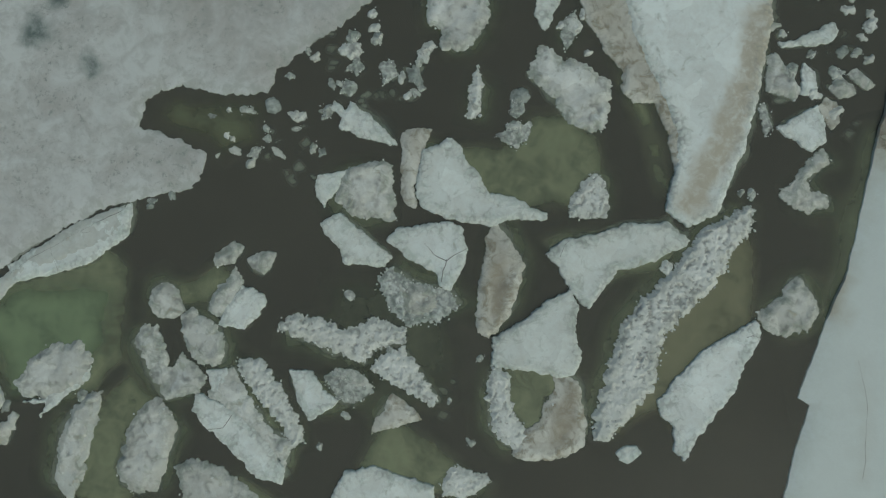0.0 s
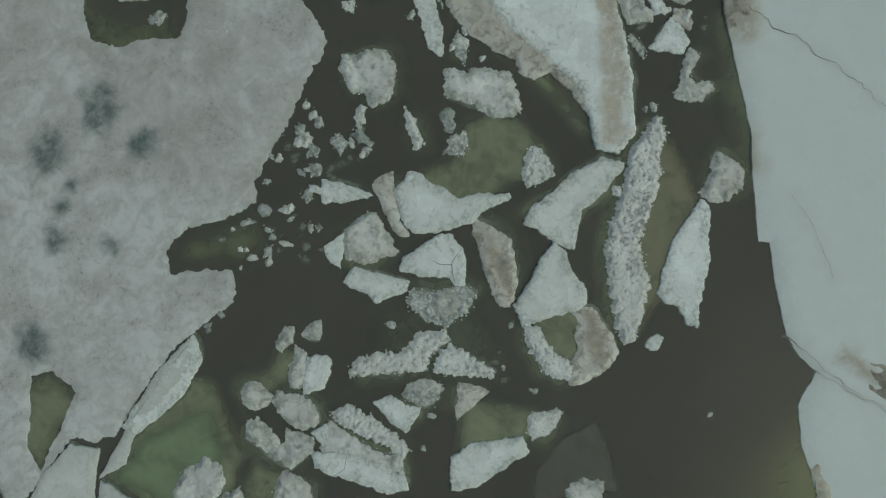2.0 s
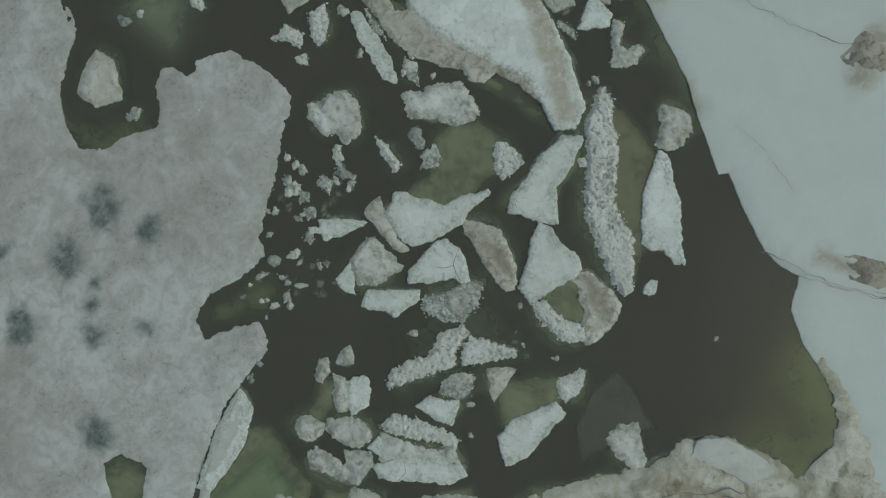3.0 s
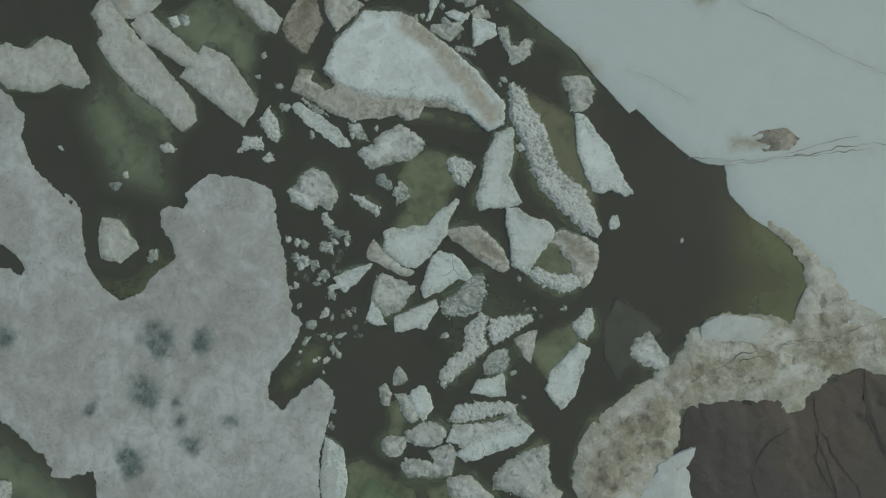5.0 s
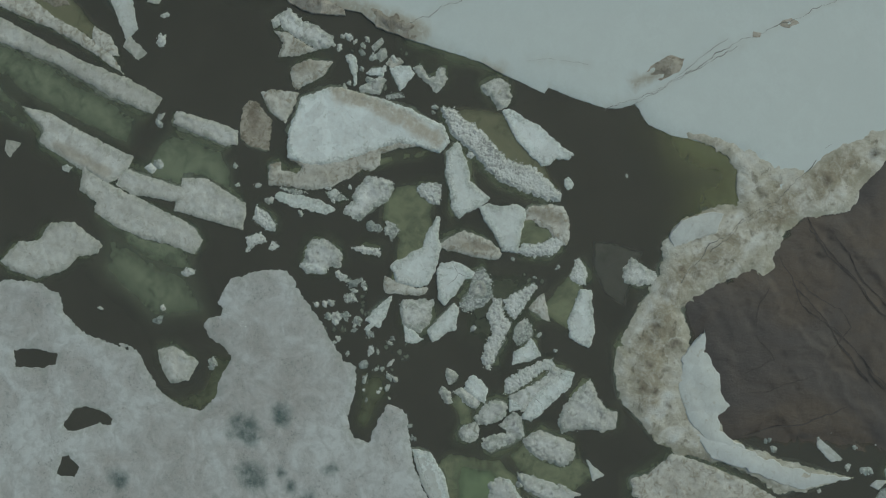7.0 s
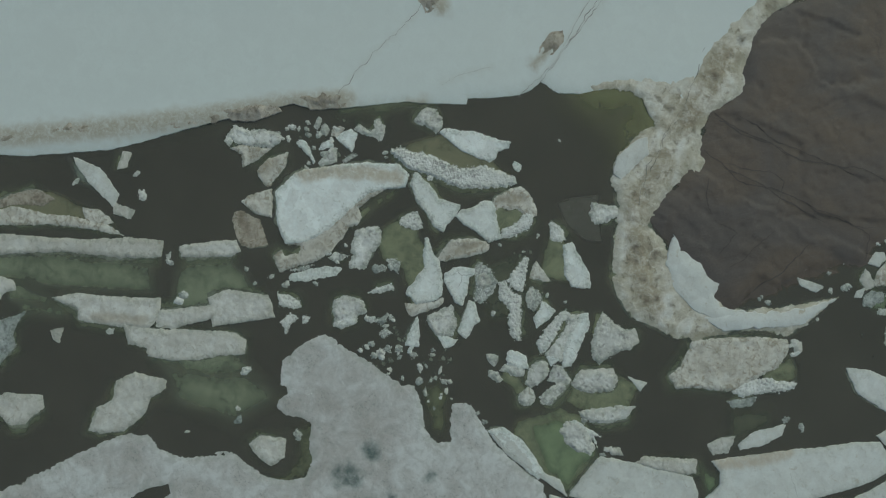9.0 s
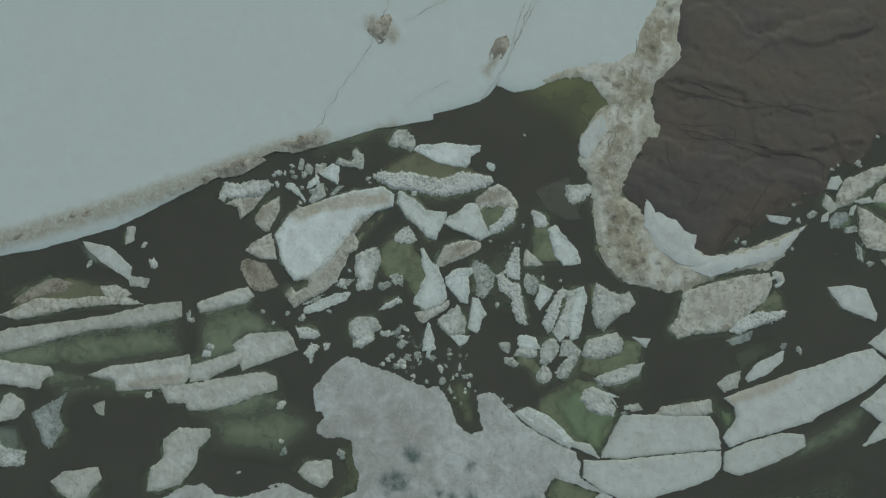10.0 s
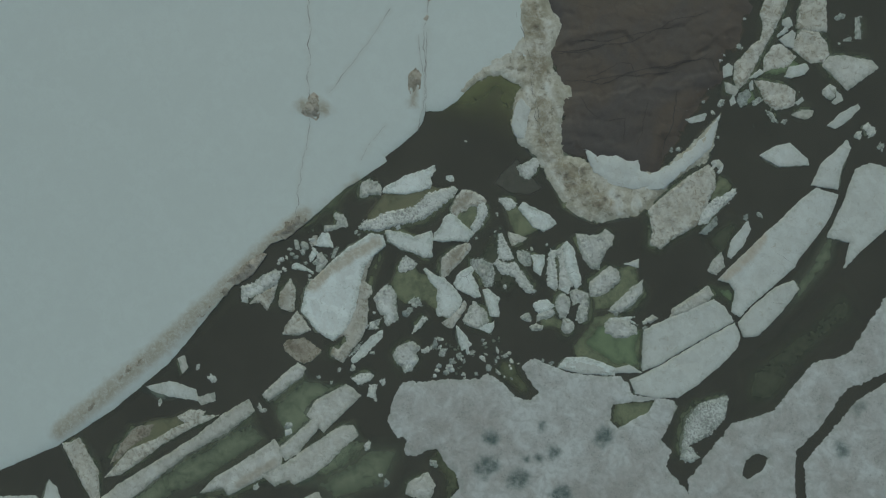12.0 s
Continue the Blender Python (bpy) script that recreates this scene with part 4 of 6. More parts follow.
shore_rock = rock([(20.3, -46.8), (13.5, -36.4), (12.4, -31.2), (9.5, -28.6), (6.7, -27.2), (5.7, -23.2), (2.3, -21.5), (0.9, -19.7), (-1.3, -15.7), (-3.8, -16.2), (-7.1, -18), (-9.6, -18.5), (-12.1, -19.5), (-12.9, -21.3), (-12.2, -25.7), (-11.9, -29.2), (-11.8, -32.6), (-11.7, -34.9), (-10.7, -38.8), (-8, -48.6), (-4.3, -64.5), (7.8, -71)])
rock_tops = np.array([(*(p.co + shore_rock.location),) for p in shore_rock.data.vertices if p.co.z > -0.9])


def height_of(x, y):
    near = np.hypot(rock_tops[:, 0] - x, rock_tops[:, 1] - y)
    return rock_tops[near < 0.45, 2].max() if (near < 0.45).any() else 0.3


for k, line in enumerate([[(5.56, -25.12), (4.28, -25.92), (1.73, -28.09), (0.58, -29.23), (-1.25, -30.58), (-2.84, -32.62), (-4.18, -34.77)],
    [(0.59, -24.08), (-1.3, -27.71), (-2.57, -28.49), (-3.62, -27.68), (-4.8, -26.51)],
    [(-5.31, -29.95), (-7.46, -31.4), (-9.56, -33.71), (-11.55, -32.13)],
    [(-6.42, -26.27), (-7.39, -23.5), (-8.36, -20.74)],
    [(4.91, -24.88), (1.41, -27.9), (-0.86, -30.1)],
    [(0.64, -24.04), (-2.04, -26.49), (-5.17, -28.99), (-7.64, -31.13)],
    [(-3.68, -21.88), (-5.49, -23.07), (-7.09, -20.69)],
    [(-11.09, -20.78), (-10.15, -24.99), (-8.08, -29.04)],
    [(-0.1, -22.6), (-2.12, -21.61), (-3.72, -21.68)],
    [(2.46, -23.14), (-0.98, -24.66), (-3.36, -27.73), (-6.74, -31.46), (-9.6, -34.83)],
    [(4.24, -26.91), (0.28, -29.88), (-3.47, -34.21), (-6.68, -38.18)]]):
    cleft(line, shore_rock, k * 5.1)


def ridge(ring):
    """A mound of dirty rubble ice on the edge of the fast ice."""
    SEED[0] += 1
    edge = ragged(ring, 0.25, 0.12, 0.7, SEED[0])
    v, f = sheet(edge, [], 0.2)
    d = distance(v, [tuple(p) for p in edge])
    z = 0.135 + 0.2 * soft(d / 0.9) + fractal(v, 1.3, SEED[0]) * 0.16 * soft(d / 0.4)
    return tagged(solid("ice_ridge", v, z, f, ICE["ridge"], None, 0.05), "mound of dirty brown rubble ice on the fast ice", "ice ridge", "rubble ridges on the fast ice")


for ring in [[(21.25, 17.1), (21.24, 15.59), (20.38, 12.35), (19.16, 11.59), (19.08, 14.16), (19.85, 16.23)],
    [(20.11, 10.06), (19.62, 7.58), (18.68, 5.43), (17.31, 5.83), (18.35, 9.07)],
    [(25.24, 34.29), (25.29, 30.87), (23.42, 27.53), (23.45, 29.85)],
    [(26.55, 37.74), (25.96, 35.52), (24.95, 35.47), (25.64, 38.14), (26.68, 40.16)],
    [(25.03, -3.69), (25.56, -4.84), (25.18, -6.46), (24.17, -6.4), (22.87, -5.54), (23.06, -3.95)],
    [(15.95, -12.33), (16.69, -13.04), (17.24, -14.13), (17.1, -15.13), (16.1, -14.82), (15.38, -13.47), (15.3, -12.43)],
    [(20.75, -23.0), (20.4, -23.6), (19.95, -22.9), (20.1, -22.2), (20.5, -22.3)],
    [(19.5, -20.2), (19.45, -20.8), (19.1, -20.75), (19.1, -20.25)],
    [(22.9, 27.34), (22.55, 24.12), (21.67, 19.95), (20.69, 19.18), (21.18, 21.69), (22.05, 24.96)],
    [(21.26, 18.61), (21.32, 17.25), (20.41, 16.88), (20.3, 18.14)]]:
    ridge(ring)

# ---- floes ----
floe("small pale floe with crumbly snow top and a clean white wedge",
     ("clean", 0.28, [(-6.39, 4.84), (-5.42, 4.96), (-5.13, 5.03), (-5.3, 4.59), (-5.56, 4.17), (-5.75, 3.9), (-6.02, 3.68), (-6.07, 3.36), (-6.34, 3.8), (-6.45, 4.17)]),
     ("snowy", 0.3, [(-5.25, 4.96), (-4.57, 5.28), (-3.83, 5.35), (-3.16, 5.22), (-3.11, 4.28), (-2.95, 2.86), (-3.63, 2.94), (-4.22, 2.87), (-5.16, 3.26), (-5.6, 3.75), (-5.42, 4.42)]))
floe("large square floe, white plates round a submerged olive middle",
     ("clean", 0.4, [(-2.11, 4.28), (-1.8, 5.88), (-0.53, 6.42), (-0.16, 5.95), (0.16, 5.25), (0.64, 4.76), (1.05, 4.07), (2.02, 3.78), (3.09, 3.24), (3.57, 3.09), (3.47, 2.83), (1.89, 2.85), (1.12, 2.56), (-0.76, 2.93), (-1.86, 3.42)]),
     ("dirty", 0.3, [(-2.68, 6.63), (-2.29, 6.8), (-1.41, 6.82), (-1.7, 6.13), (-1.87, 5.51), (-2.11, 4.77), (-2.15, 3.91), (-2.1, 3.4), (-2.66, 3.6), (-2.79, 5.02)]),
     ("snowy", 0.35, [(2.73, 9.25), (3.1, 9.95), (3.27, 10.57), (3.88, 10.24), (4.36, 9.81), (5.33, 9.67), (5.81, 9.17), (6.28, 8.79), (6.22, 7.67), (6.01, 6.69), (5.05, 6.75), (4.33, 7.2), (3.98, 7.94), (3.5, 8.44), (3.02, 8.95)]),
     ("crumb", 0.25, [(4.48, 2.92), (4.58, 3.77), (5.02, 4.37), (5.62, 4.79), (6.1, 4.49), (6.12, 2.89)]),
     ("lace", 0.1, [(1.33, 6.53), (2.03, 6.84), (2.88, 7.09), (2.83, 6.47), (2.27, 5.93), (1.79, 6.18)]),
     ("lace", 0.1, [(2.06, 8.21), (2.53, 8.45), (2.59, 7.58), (2.28, 7.26), (1.99, 7.46)]),
     ("under_olive", 0.22, [(-2.63, 6.57), (-1.4, 6.69), (-0.16, 6.43), (1.44, 6.54), (2.79, 7.91), (4.14, 7.9), (6.08, 7.13), (6.24, 5.03), (6.16, 2.92), (3.51, 2.88), (1.13, 2.69), (-2.12, 3.53)]))
floe("narrow sliver of crumbly white ice",
     ("crumb", 0.15, [(0.08, 7.36), (0.26, 8.73), (0.6, 9.67), (0.8, 8.97), (0.7, 7.72), (0.5, 7.28)]))
floe("tilted white wedge of broken ice",
     ("clean", 0.35, [(-5.91, 7.78), (-5.71, 8.08), (-5.21, 7.65), (-5.02, 8.08), (-4.22, 7.52), (-3.47, 6.89), (-2.9, 6.11), (-3.47, 6.21), (-4.46, 6.52), (-5.45, 6.9), (-5.33, 7.4)]),
     ("under_blue", 0.12, [(-5.52, 7.98), (-4.01, 7.84), (-3.01, 7.2), (-2.8, 6.02), (-3.75, 6.18), (-5.25, 6.84)]))
floe("crumbly rounded white floe afloat in dark water",
     ("snowy", 0.4, [(-1.15, 13.76), (-0.49, 13.32), (0.49, 13.21), (1.07, 12.79), (1.06, 11.85), (0.78, 11.01), (0.17, 10.37), (-0.82, 10.36), (-1.03, 10.63), (-1.03, 11.28), (-1.56, 11.52), (-1.74, 12.33), (-1.62, 13.09)]))
floe("large wedge floe of white ice with tan flank and dirty rim",
     ("clean", 0.55, [(7.38, 15.34), (9.45, 15.46), (12.18, 14.63), (13.11, 12.89), (13.27, 11.46), (12.72, 8.78), (11.89, 5.76), (11.04, 3.89), (10.71, 3.05), (9.41, 2.53), (8.54, 3.23), (9.05, 5.1), (9.12, 6.5), (8.6, 8.05), (7.85, 9.6), (7.3, 11.1), (6.95, 12.6), (7.0, 14.0)], [(12.85, 11.63, 0.6), (12.02, 8.79, 0.65), (11.21, 6.87, 0.7), (10.41, 4.96, 0.7), (9.58, 3.48, 0.6)]),
     ("dirty", 0.4, [(9.02, 4.9), (8.63, 6.78), (8.25, 7.89), (7.29, 7.88), (6.77, 8.57), (6.91, 9.21), (6.27, 10.05), (5.32, 11.63), (4.94, 12.97), (5.08, 15.1), (5.14, 16.67), (6.63, 16.8), (6.97, 15.89), (6.34, 15.71), (6.1, 14.37), (6.82, 14.02), (7.25, 15.2), (7.2, 13.6), (7.15, 12.6), (7.5, 11.1), (8.1, 9.6), (8.8, 8.1), (9.3, 6.6), (9.3, 5.2)]),
     ("under_olive", 0.2, [(6.77, 15.34), (7.72, 10.17), (8.56, 6.8), (9.39, 3.45), (9.1, 2.61), (8.21, 3.66), (7.28, 6.55), (6.38, 9.02), (5.12, 13.21), (5.54, 15.99)]),
     ("crack", 0.25, [(12.31, 14.69), (11.27, 14.98), (10.06, 15.54), (9.36, 15.66)]))
floe("dirty grey-brown plate beside the wedge floe",
     ("dirty", 0.3, [(12.48, 17.97), (12.8, 16.95), (12.63, 14.85), (11.17, 15.27), (10.2, 15.74), (11.08, 17.05)]))
floe("waterlogged brown chunk of rotten ice",
     ("brown", 0.1, [(9.32, 19.39), (11.13, 19.31), (11.89, 18.8), (11.57, 18.05), (10.22, 16.87), (9.11, 16.87), (7.85, 16.92), (8.15, 18.47), (8.68, 19.26)]))
floe("slender submerged spindle of pale blue ice",
     ("clean", 0.12, [(4.1, 16.17), (4.65, 15.91), (4.45, 14.21), (4.13, 12.28), (3.52, 11.15), (3.1, 11.91), (3.33, 13.47), (3.58, 14.81)]),
     ("under_blue", 0.1, [(4.2, 16.47), (4.89, 16), (4.64, 13.64), (4.18, 12.07), (3.53, 11.1), (3.03, 11.98), (3.24, 13.77), (3.52, 15.29)]))
floe("thin grey splinter of ice",
     ("lace", 0.08, [(4.97, 15.77), (4.9, 14.82), (4.74, 13.6), (4.56, 14.1), (4.64, 15.01)]))
floe("small splinter of wet grey ice",
     ("lace", 0.1, [(4.87, 12.08), (4.85, 11.06), (4.48, 10.26), (4.23, 10.82), (4.38, 11.55)]))
floe("small crooked crumb floe afloat in dark water",
     ("crumb", 0.2, [(-0.36, 17.99), (0.87, 18.06), (1.23, 16.95), (0.58, 16.42), (0.35, 17.19)]))
floe("small upright crumb floe afloat in dark water",
     ("crumb", 0.2, [(2.33, 17.75), (2.81, 17.55), (3.32, 17.54), (2.88, 16.6), (2.01, 15.82), (1.43, 15.89), (1.5, 16.49)]))
floe("small crumb of white ice",
     ("crumb", 0.15, [(0.01, 16.25), (0.66, 15.99), (0.32, 15.33), (-0.07, 15.89)]))
floe("white oblong floe with ragged lower edge",
     ("clean", 0.35, [(-6.23, 2.7), (-5.4, 3.16), (-4.41, 2.33), (-3.13, 1.23), (-3.42, 0.87), (-4.39, 0.87), (-5.25, 0.99), (-5.38, 1.6), (-6, 2.21)]))
floe("pale angular floe cracked across",
     ("clean", 0.38, [(-3.36, 1.96), (-2.95, 2.45), (-1.73, 2.62), (-0.52, 2.76), (-0.16, 2.45), (0.11, 1.6), (0.01, 0.99), (-0.33, 0.39), (-0.56, -0.18), (-1, 0.03), (-1.29, 0.63), (-2.09, 0.99), (-2.82, 1.48)]),
     ("crack", 0.18, [(0.11, 1.61), (-0.4, 1.32), (-0.76, 1.07), (-1.3, 1.32), (-1.74, 1.85)]),
     ("crack", 0.18, [(-0.76, 1.12), (-0.88, 0.64), (-0.96, 0.15)]))
floe("leaf-shaped brown-stained floe afloat in dark water",
     ("dirty", 0.35, [(0.56, -1.99), (0.56, -0.8), (0.76, 0.87), (0.97, 2.08), (1.36, 2.76), (2.01, 1.84), (2.6, 0.88), (2.31, -0.08), (1.99, -1.04), (1.51, -1.75), (1.04, -2.23)], [(1.41, 0.88, 0.34), (1.53, -0.08, 0.38), (1.36, -1.04, 0.34)]))
floe("long white floe with rotten dirty tail",
     ("clean", 0.4, [(3.44, 1.36), (4.04, 1.84), (4.52, 2.03), (5.71, 2.2), (6.9, 2.68), (8.56, 2.72), (9.53, 1.95), (9.12, 1.6), (7.82, 1.07), (6.63, 0.69), (6.03, 0.05), (5.31, -0.9), (4.72, -0.55), (4.26, 0.28), (3.91, 0.88)]),
     ("under_olive", 0.22, [(2.51, 2.1), (4.33, 2.71), (6.73, 2.78), (9.57, 1.97), (8.83, 0.65), (6.2, -0.31), (5, -0.94), (3.35, 1.37)]),
     ("crack", 0.19, [(4.59, 2.04), (4.25, 1.73), (4.06, 1.24)]))
floe("long floe with crumbly snow bank and submerged olive shelf",
     ("crumb", 0.38, [(5.35, -6.39), (5.48, -5.35), (5.98, -3.6), (6.59, -1.72), (7.79, -0.3), (8.99, 0.88), (9.96, 2.31), (11.97, 3.34), (12.32, 3.22), (12.06, 2.31), (11.09, 1.12), (10.72, 0.17), (9.88, -0.65), (9.05, -1.48), (8.46, -1.95), (8.08, -3.12), (7.94, -4.29), (6.99, -5.33), (6.29, -6.03), (5.82, -6.5)]),
     ("clean", 0.38, [(8.05, -4.75), (8.88, -3.81), (10.07, -2.64), (11.24, -1.94), (12.18, -1.42), (12.39, -2.16), (11.66, -3.33), (11.17, -4.49), (10.46, -5.3), (9.74, -6.22), (9.1, -7.19), (8.7, -6.81), (8.72, -5.89), (8.15, -5.32)]),
     ("under_brownshelf", 0.2, [(5.64, -6.22), (6.04, -3.64), (7.86, -0.55), (10.29, 2.09), (12.32, 3.06), (12.54, 0.18), (12.37, -1.48), (11.29, -4.3), (9.24, -7.1), (8.79, -6.41), (8, -5.5), (6.34, -6.44)]),
     ("under_olive", 0.45, [(5.29, -6.22), (5.45, -3.17), (6.43, -1.27), (8.6, 0.65), (7.62, -0.79), (6.63, -3.16), (6.13, -5.05)]),
     ("crack", 0.18, [(12.35, -2.13), (12, -1.99), (11.72, -2.09)]))
floe("rounded floe with white head, olive pool and brown foot",
     ("clean", 0.45, [(1.2, -2.22), (2.35, -1.63), (3.18, -0.91), (4.02, -0.32), (4.49, -0.17), (4.84, -0.91), (4.71, -1.97), (4.93, -3.14), (4.57, -3.73), (3.98, -3.85), (3.04, -3.58), (1.86, -3.52), (1.15, -3.29)]),
     ("crumb", 0.3, [(1.1, -3.36), (1.53, -3.52), (1.98, -3.82), (1.86, -4.34), (2.04, -5.27), (2.44, -5.84), (2.79, -6.23), (2.2, -6.89), (1.73, -6.66), (1.14, -6.09), (1.03, -4.58)]),
     ("dirty", 0.3, [(3.75, -3.81), (4.33, -3.78), (4.87, -4.08), (5.08, -5.93), (4.98, -6.74), (4.41, -7), (3.83, -7.17), (2.78, -7.34), (1.96, -7.03), (2.44, -6.08), (3.21, -5.67), (3.38, -4.91), (3.86, -4.32)], [(4.47, -4.57, 0.38), (4.22, -5.51, 0.42), (3.86, -6.33, 0.42)]),
     ("under_olive", 0.2, [(1.21, -2.37), (4.42, -0.32), (4.88, -1.27), (5.12, -3.41), (5.22, -6.46), (3.87, -7.17), (2.81, -7.3), (1.15, -6.27), (1.09, -4.39)]))
floe("rounded pale floe near the fast ice",
     ("snowy", 0.35, [(12.3, -1.11), (13.25, -0.41), (13.5, 0.18), (13.97, 0.42), (14.52, -0.29), (14.83, -1.1), (14.47, -1.69), (13.42, -2.09), (12.85, -1.93), (12.52, -1.7)]),
     ("under_olive", 0.25, [(12.31, -1.24), (13.27, -0.29), (12.54, -1.12), (13.21, -2.18), (14.12, -2.53), (14.95, -1.94), (15.09, -1.23), (14.65, -0.76)]))
floe("two-lobed crumbly floe afloat in dark water",
     ("snowy", 0.3, [(13.35, 4.1), (13.88, 4.46), (14.25, 4.94), (14.73, 5.54), (15.26, 5.85), (15.38, 5.29), (14.82, 4.82), (14.46, 4.46), (14.68, 3.98), (15.37, 3.85), (15.23, 3.38), (14.53, 3.12), (13.84, 3.38), (13.5, 3.74)]))
floe("angular white block of brash ice",
     ("clean", 0.35, [(13.32, 6.76), (14.33, 7.36), (15.05, 7.72), (15.3, 6.87), (15.34, 6.14), (14.74, 5.71), (13.94, 6.27)]))
floe("grey splinter of brash ice",
     ("dirty", 0.2, [(15.04, 7.6), (15.41, 8.03), (15.87, 7.83), (15.95, 6.98), (15.59, 6.67)]))
floe("white chunk of brash ice",
     ("snowy", 0.3, [(12.9, 8.35), (13, 9.83), (13.36, 10.07), (13.93, 9.32), (14.36, 8.34), (14.07, 7.97)]))
floe("white shard of brash ice",
     ("clean", 0.25, [(14.36, 8.21), (14.53, 9.56), (14.98, 9.19), (15.07, 8.45), (14.59, 8.14)]))
floe("pale lump of brash ice",
     ("snowy", 0.2, [(15.54, 8.45), (16.04, 9.05), (16.6, 8.56), (16.7, 8.19), (15.99, 8.03)]))
floe("pale lump of brash ice",
     ("snowy", 0.2, [(16.27, 9.05), (16.75, 9.29), (17.53, 8.55), (17.17, 8.31)]))
floe("long white shard of brash ice",
     ("clean", 0.2, [(13.49, 10.44), (14.21, 10.55), (15.17, 11.04), (15.89, 11.32), (15.99, 10.9), (15.62, 10.41), (14.44, 10.35), (13.72, 10.26)]))
floe("wet grey splinter of brash ice",
     ("lace", 0.12, [(12.57, 7.62), (12.82, 7.86), (13.14, 6.76), (12.84, 6.4)]))
floe("tiny white lump of ice",
     ("crumb", 0.15, [(8.23, 0.76), (8.52, 1.12), (8.87, 0.88), (8.62, 0.41)]))
floe("small smooth white lump of ice",
     ("clean", 0.2, [(6.32, -6.95), (6.62, -6.67), (7.2, -6.6), (7.24, -7.01), (6.61, -7.29)]))
floe("grey ring floe with a wet olive middle",
     ("snowy", 0.28, [(-10.05, 1.89), (-9.54, 1.68), (-9.99, 0.98), (-10.86, 0.86), (-10.85, 1.41)]),
     ("snowy", 0.3, [(-9.94, 0.87), (-9.52, 0.21), (-9.92, -0.6), (-10.46, -1.38), (-11.08, -1.1), (-10.99, -0.55), (-10.31, 0.29)]),
     ("snowy", 0.28, [(-12.95, 0.13), (-12.4, -0.19), (-12.07, -1.1), (-12.67, -1.44), (-13.3, -1.42), (-13.72, -0.76), (-13.58, -0.15)]),
     ("under_olive", 0.15, [(-10.22, 1.86), (-9.61, 0.19), (-10.6, -1.38), (-12.04, -1.15), (-12.92, -1.52), (-13.73, -0.73), (-13.41, 0.05), (-11.6, 0.7)]))
floe("small grey triangular ice chunk",
     ("snowy", 0.25, [(-9.43, 1.16), (-8.94, 1.45), (-8.15, 1.43), (-8.31, 0.74), (-8.67, 0.45), (-9.17, 0.74)]))
floe("smooth white ice block afloat in dark water",
     ("clean", 0.35, [(-10.64, -1.69), (-10.24, -0.96), (-9.65, -0.04), (-9.15, -0.11), (-8.52, -0.71), (-8.88, -1.32), (-9.48, -1.85), (-10.1, -1.76)]))
floe("crumbly pale ice lump afloat in dark water",
     ("snowy", 0.3, [(-12.33, -1.45), (-11.85, -0.97), (-11.34, -1.33), (-10.59, -1.81), (-10.27, -2.53), (-10.42, -3.37), (-10.91, -3.54), (-11.53, -3.26), (-12.05, -2.54)]))
floe("bent crumbly floe afloat in dark water",
     ("snowy", 0.3, [(-14.28, -2.31), (-13.89, -1.63), (-13.31, -1.82), (-13.04, -2.54), (-12.63, -3.5), (-12.21, -2.9), (-11.53, -3.5), (-11.15, -3.92), (-11.37, -4.57), (-12.1, -4.69), (-12.83, -4.94), (-13.36, -3.99), (-13.88, -3.15)]))
floe("small square white ice block",
     ("clean", 0.3, [(-11.08, -3.68), (-10.18, -3.53), (-10.11, -4.2), (-10.51, -4.73), (-10.84, -4.49)]))
floe("long broken floe with crumbly ridge and blue-grey pool",
     ("crumb", 0.32, [(-9.69, -3.11), (-8.65, -3.21), (-7.86, -4.34), (-6.99, -5.84), (-6.76, -6.57), (-7.17, -6.86), (-7.77, -5.96), (-8.91, -4.78), (-9.62, -3.83)]),
     ("snowy", 0.25, [(-9.94, -3.38), (-9.31, -4.53), (-8.44, -5.95), (-7.32, -6.8), (-7.59, -7.78), (-8.67, -6.54), (-10.12, -5.5), (-10.96, -4.73), (-10.55, -3.89)]),
     ("clean", 0.35, [(-11.57, -4.57), (-10.64, -4.89), (-9.7, -5.53), (-8.38, -6.63), (-7.53, -7.92), (-7.72, -8.41), (-8.9, -8.08), (-10.03, -6.91), (-11.02, -6.08), (-11.68, -5.33)]),
     ("crack", 0.1, [(-9.87, -5.52), (-10.27, -6.02), (-10.96, -6.14)]),
     ("under_olive", 0.25, [(-9.84, -3.29), (-6.79, -6.6), (-6.68, -7.8), (-7.63, -8.48), (-10.26, -7.02), (-11.55, -5.06)]))
floe("dirty crumbly floe with hollow",
     ("snowy", 0.3, [(-11.22, -7.39), (-9.82, -8.09), (-8.8, -8.95), (-8.03, -9.64), (-9.56, -10.34), (-10.4, -11.32), (-11.24, -11.27), (-11.89, -10.76), (-11.9, -9.1), (-12.4, -7.74)]),
     ("under_olive", 0.3, [(-9.55, -7.66), (-7.63, -8.77), (-7.79, -10.06), (-9.77, -10.63), (-11.36, -9.04)]))
floe("oval crumbly floe afloat in dark water",
     ("snowy", 0.35, [(-14.83, -7.69), (-14.51, -6.38), (-13.93, -5.31), (-13.21, -4.82), (-12.5, -5.53), (-12.53, -6.83), (-12.98, -8.01), (-13.68, -8.84), (-14.56, -8.39)]),
     ("under_olive", 0.3, [(-17.38, -6.96), (-15.84, -4.77), (-14.48, -4.28), (-13.23, -4.51), (-12.43, -6.18), (-12.63, -7.61), (-13.82, -9.05), (-16.53, -9.14)]))
floe("long crumbly floe afloat in dark water",
     ("snowy", 0.35, [(-17.53, -7.84), (-17.46, -6.65), (-17.02, -5.46), (-16.3, -4.73), (-15.62, -4.53), (-15.77, -5.68), (-16.09, -6.87), (-16.28, -8.29), (-16.86, -9.06), (-17.44, -8.31)]))
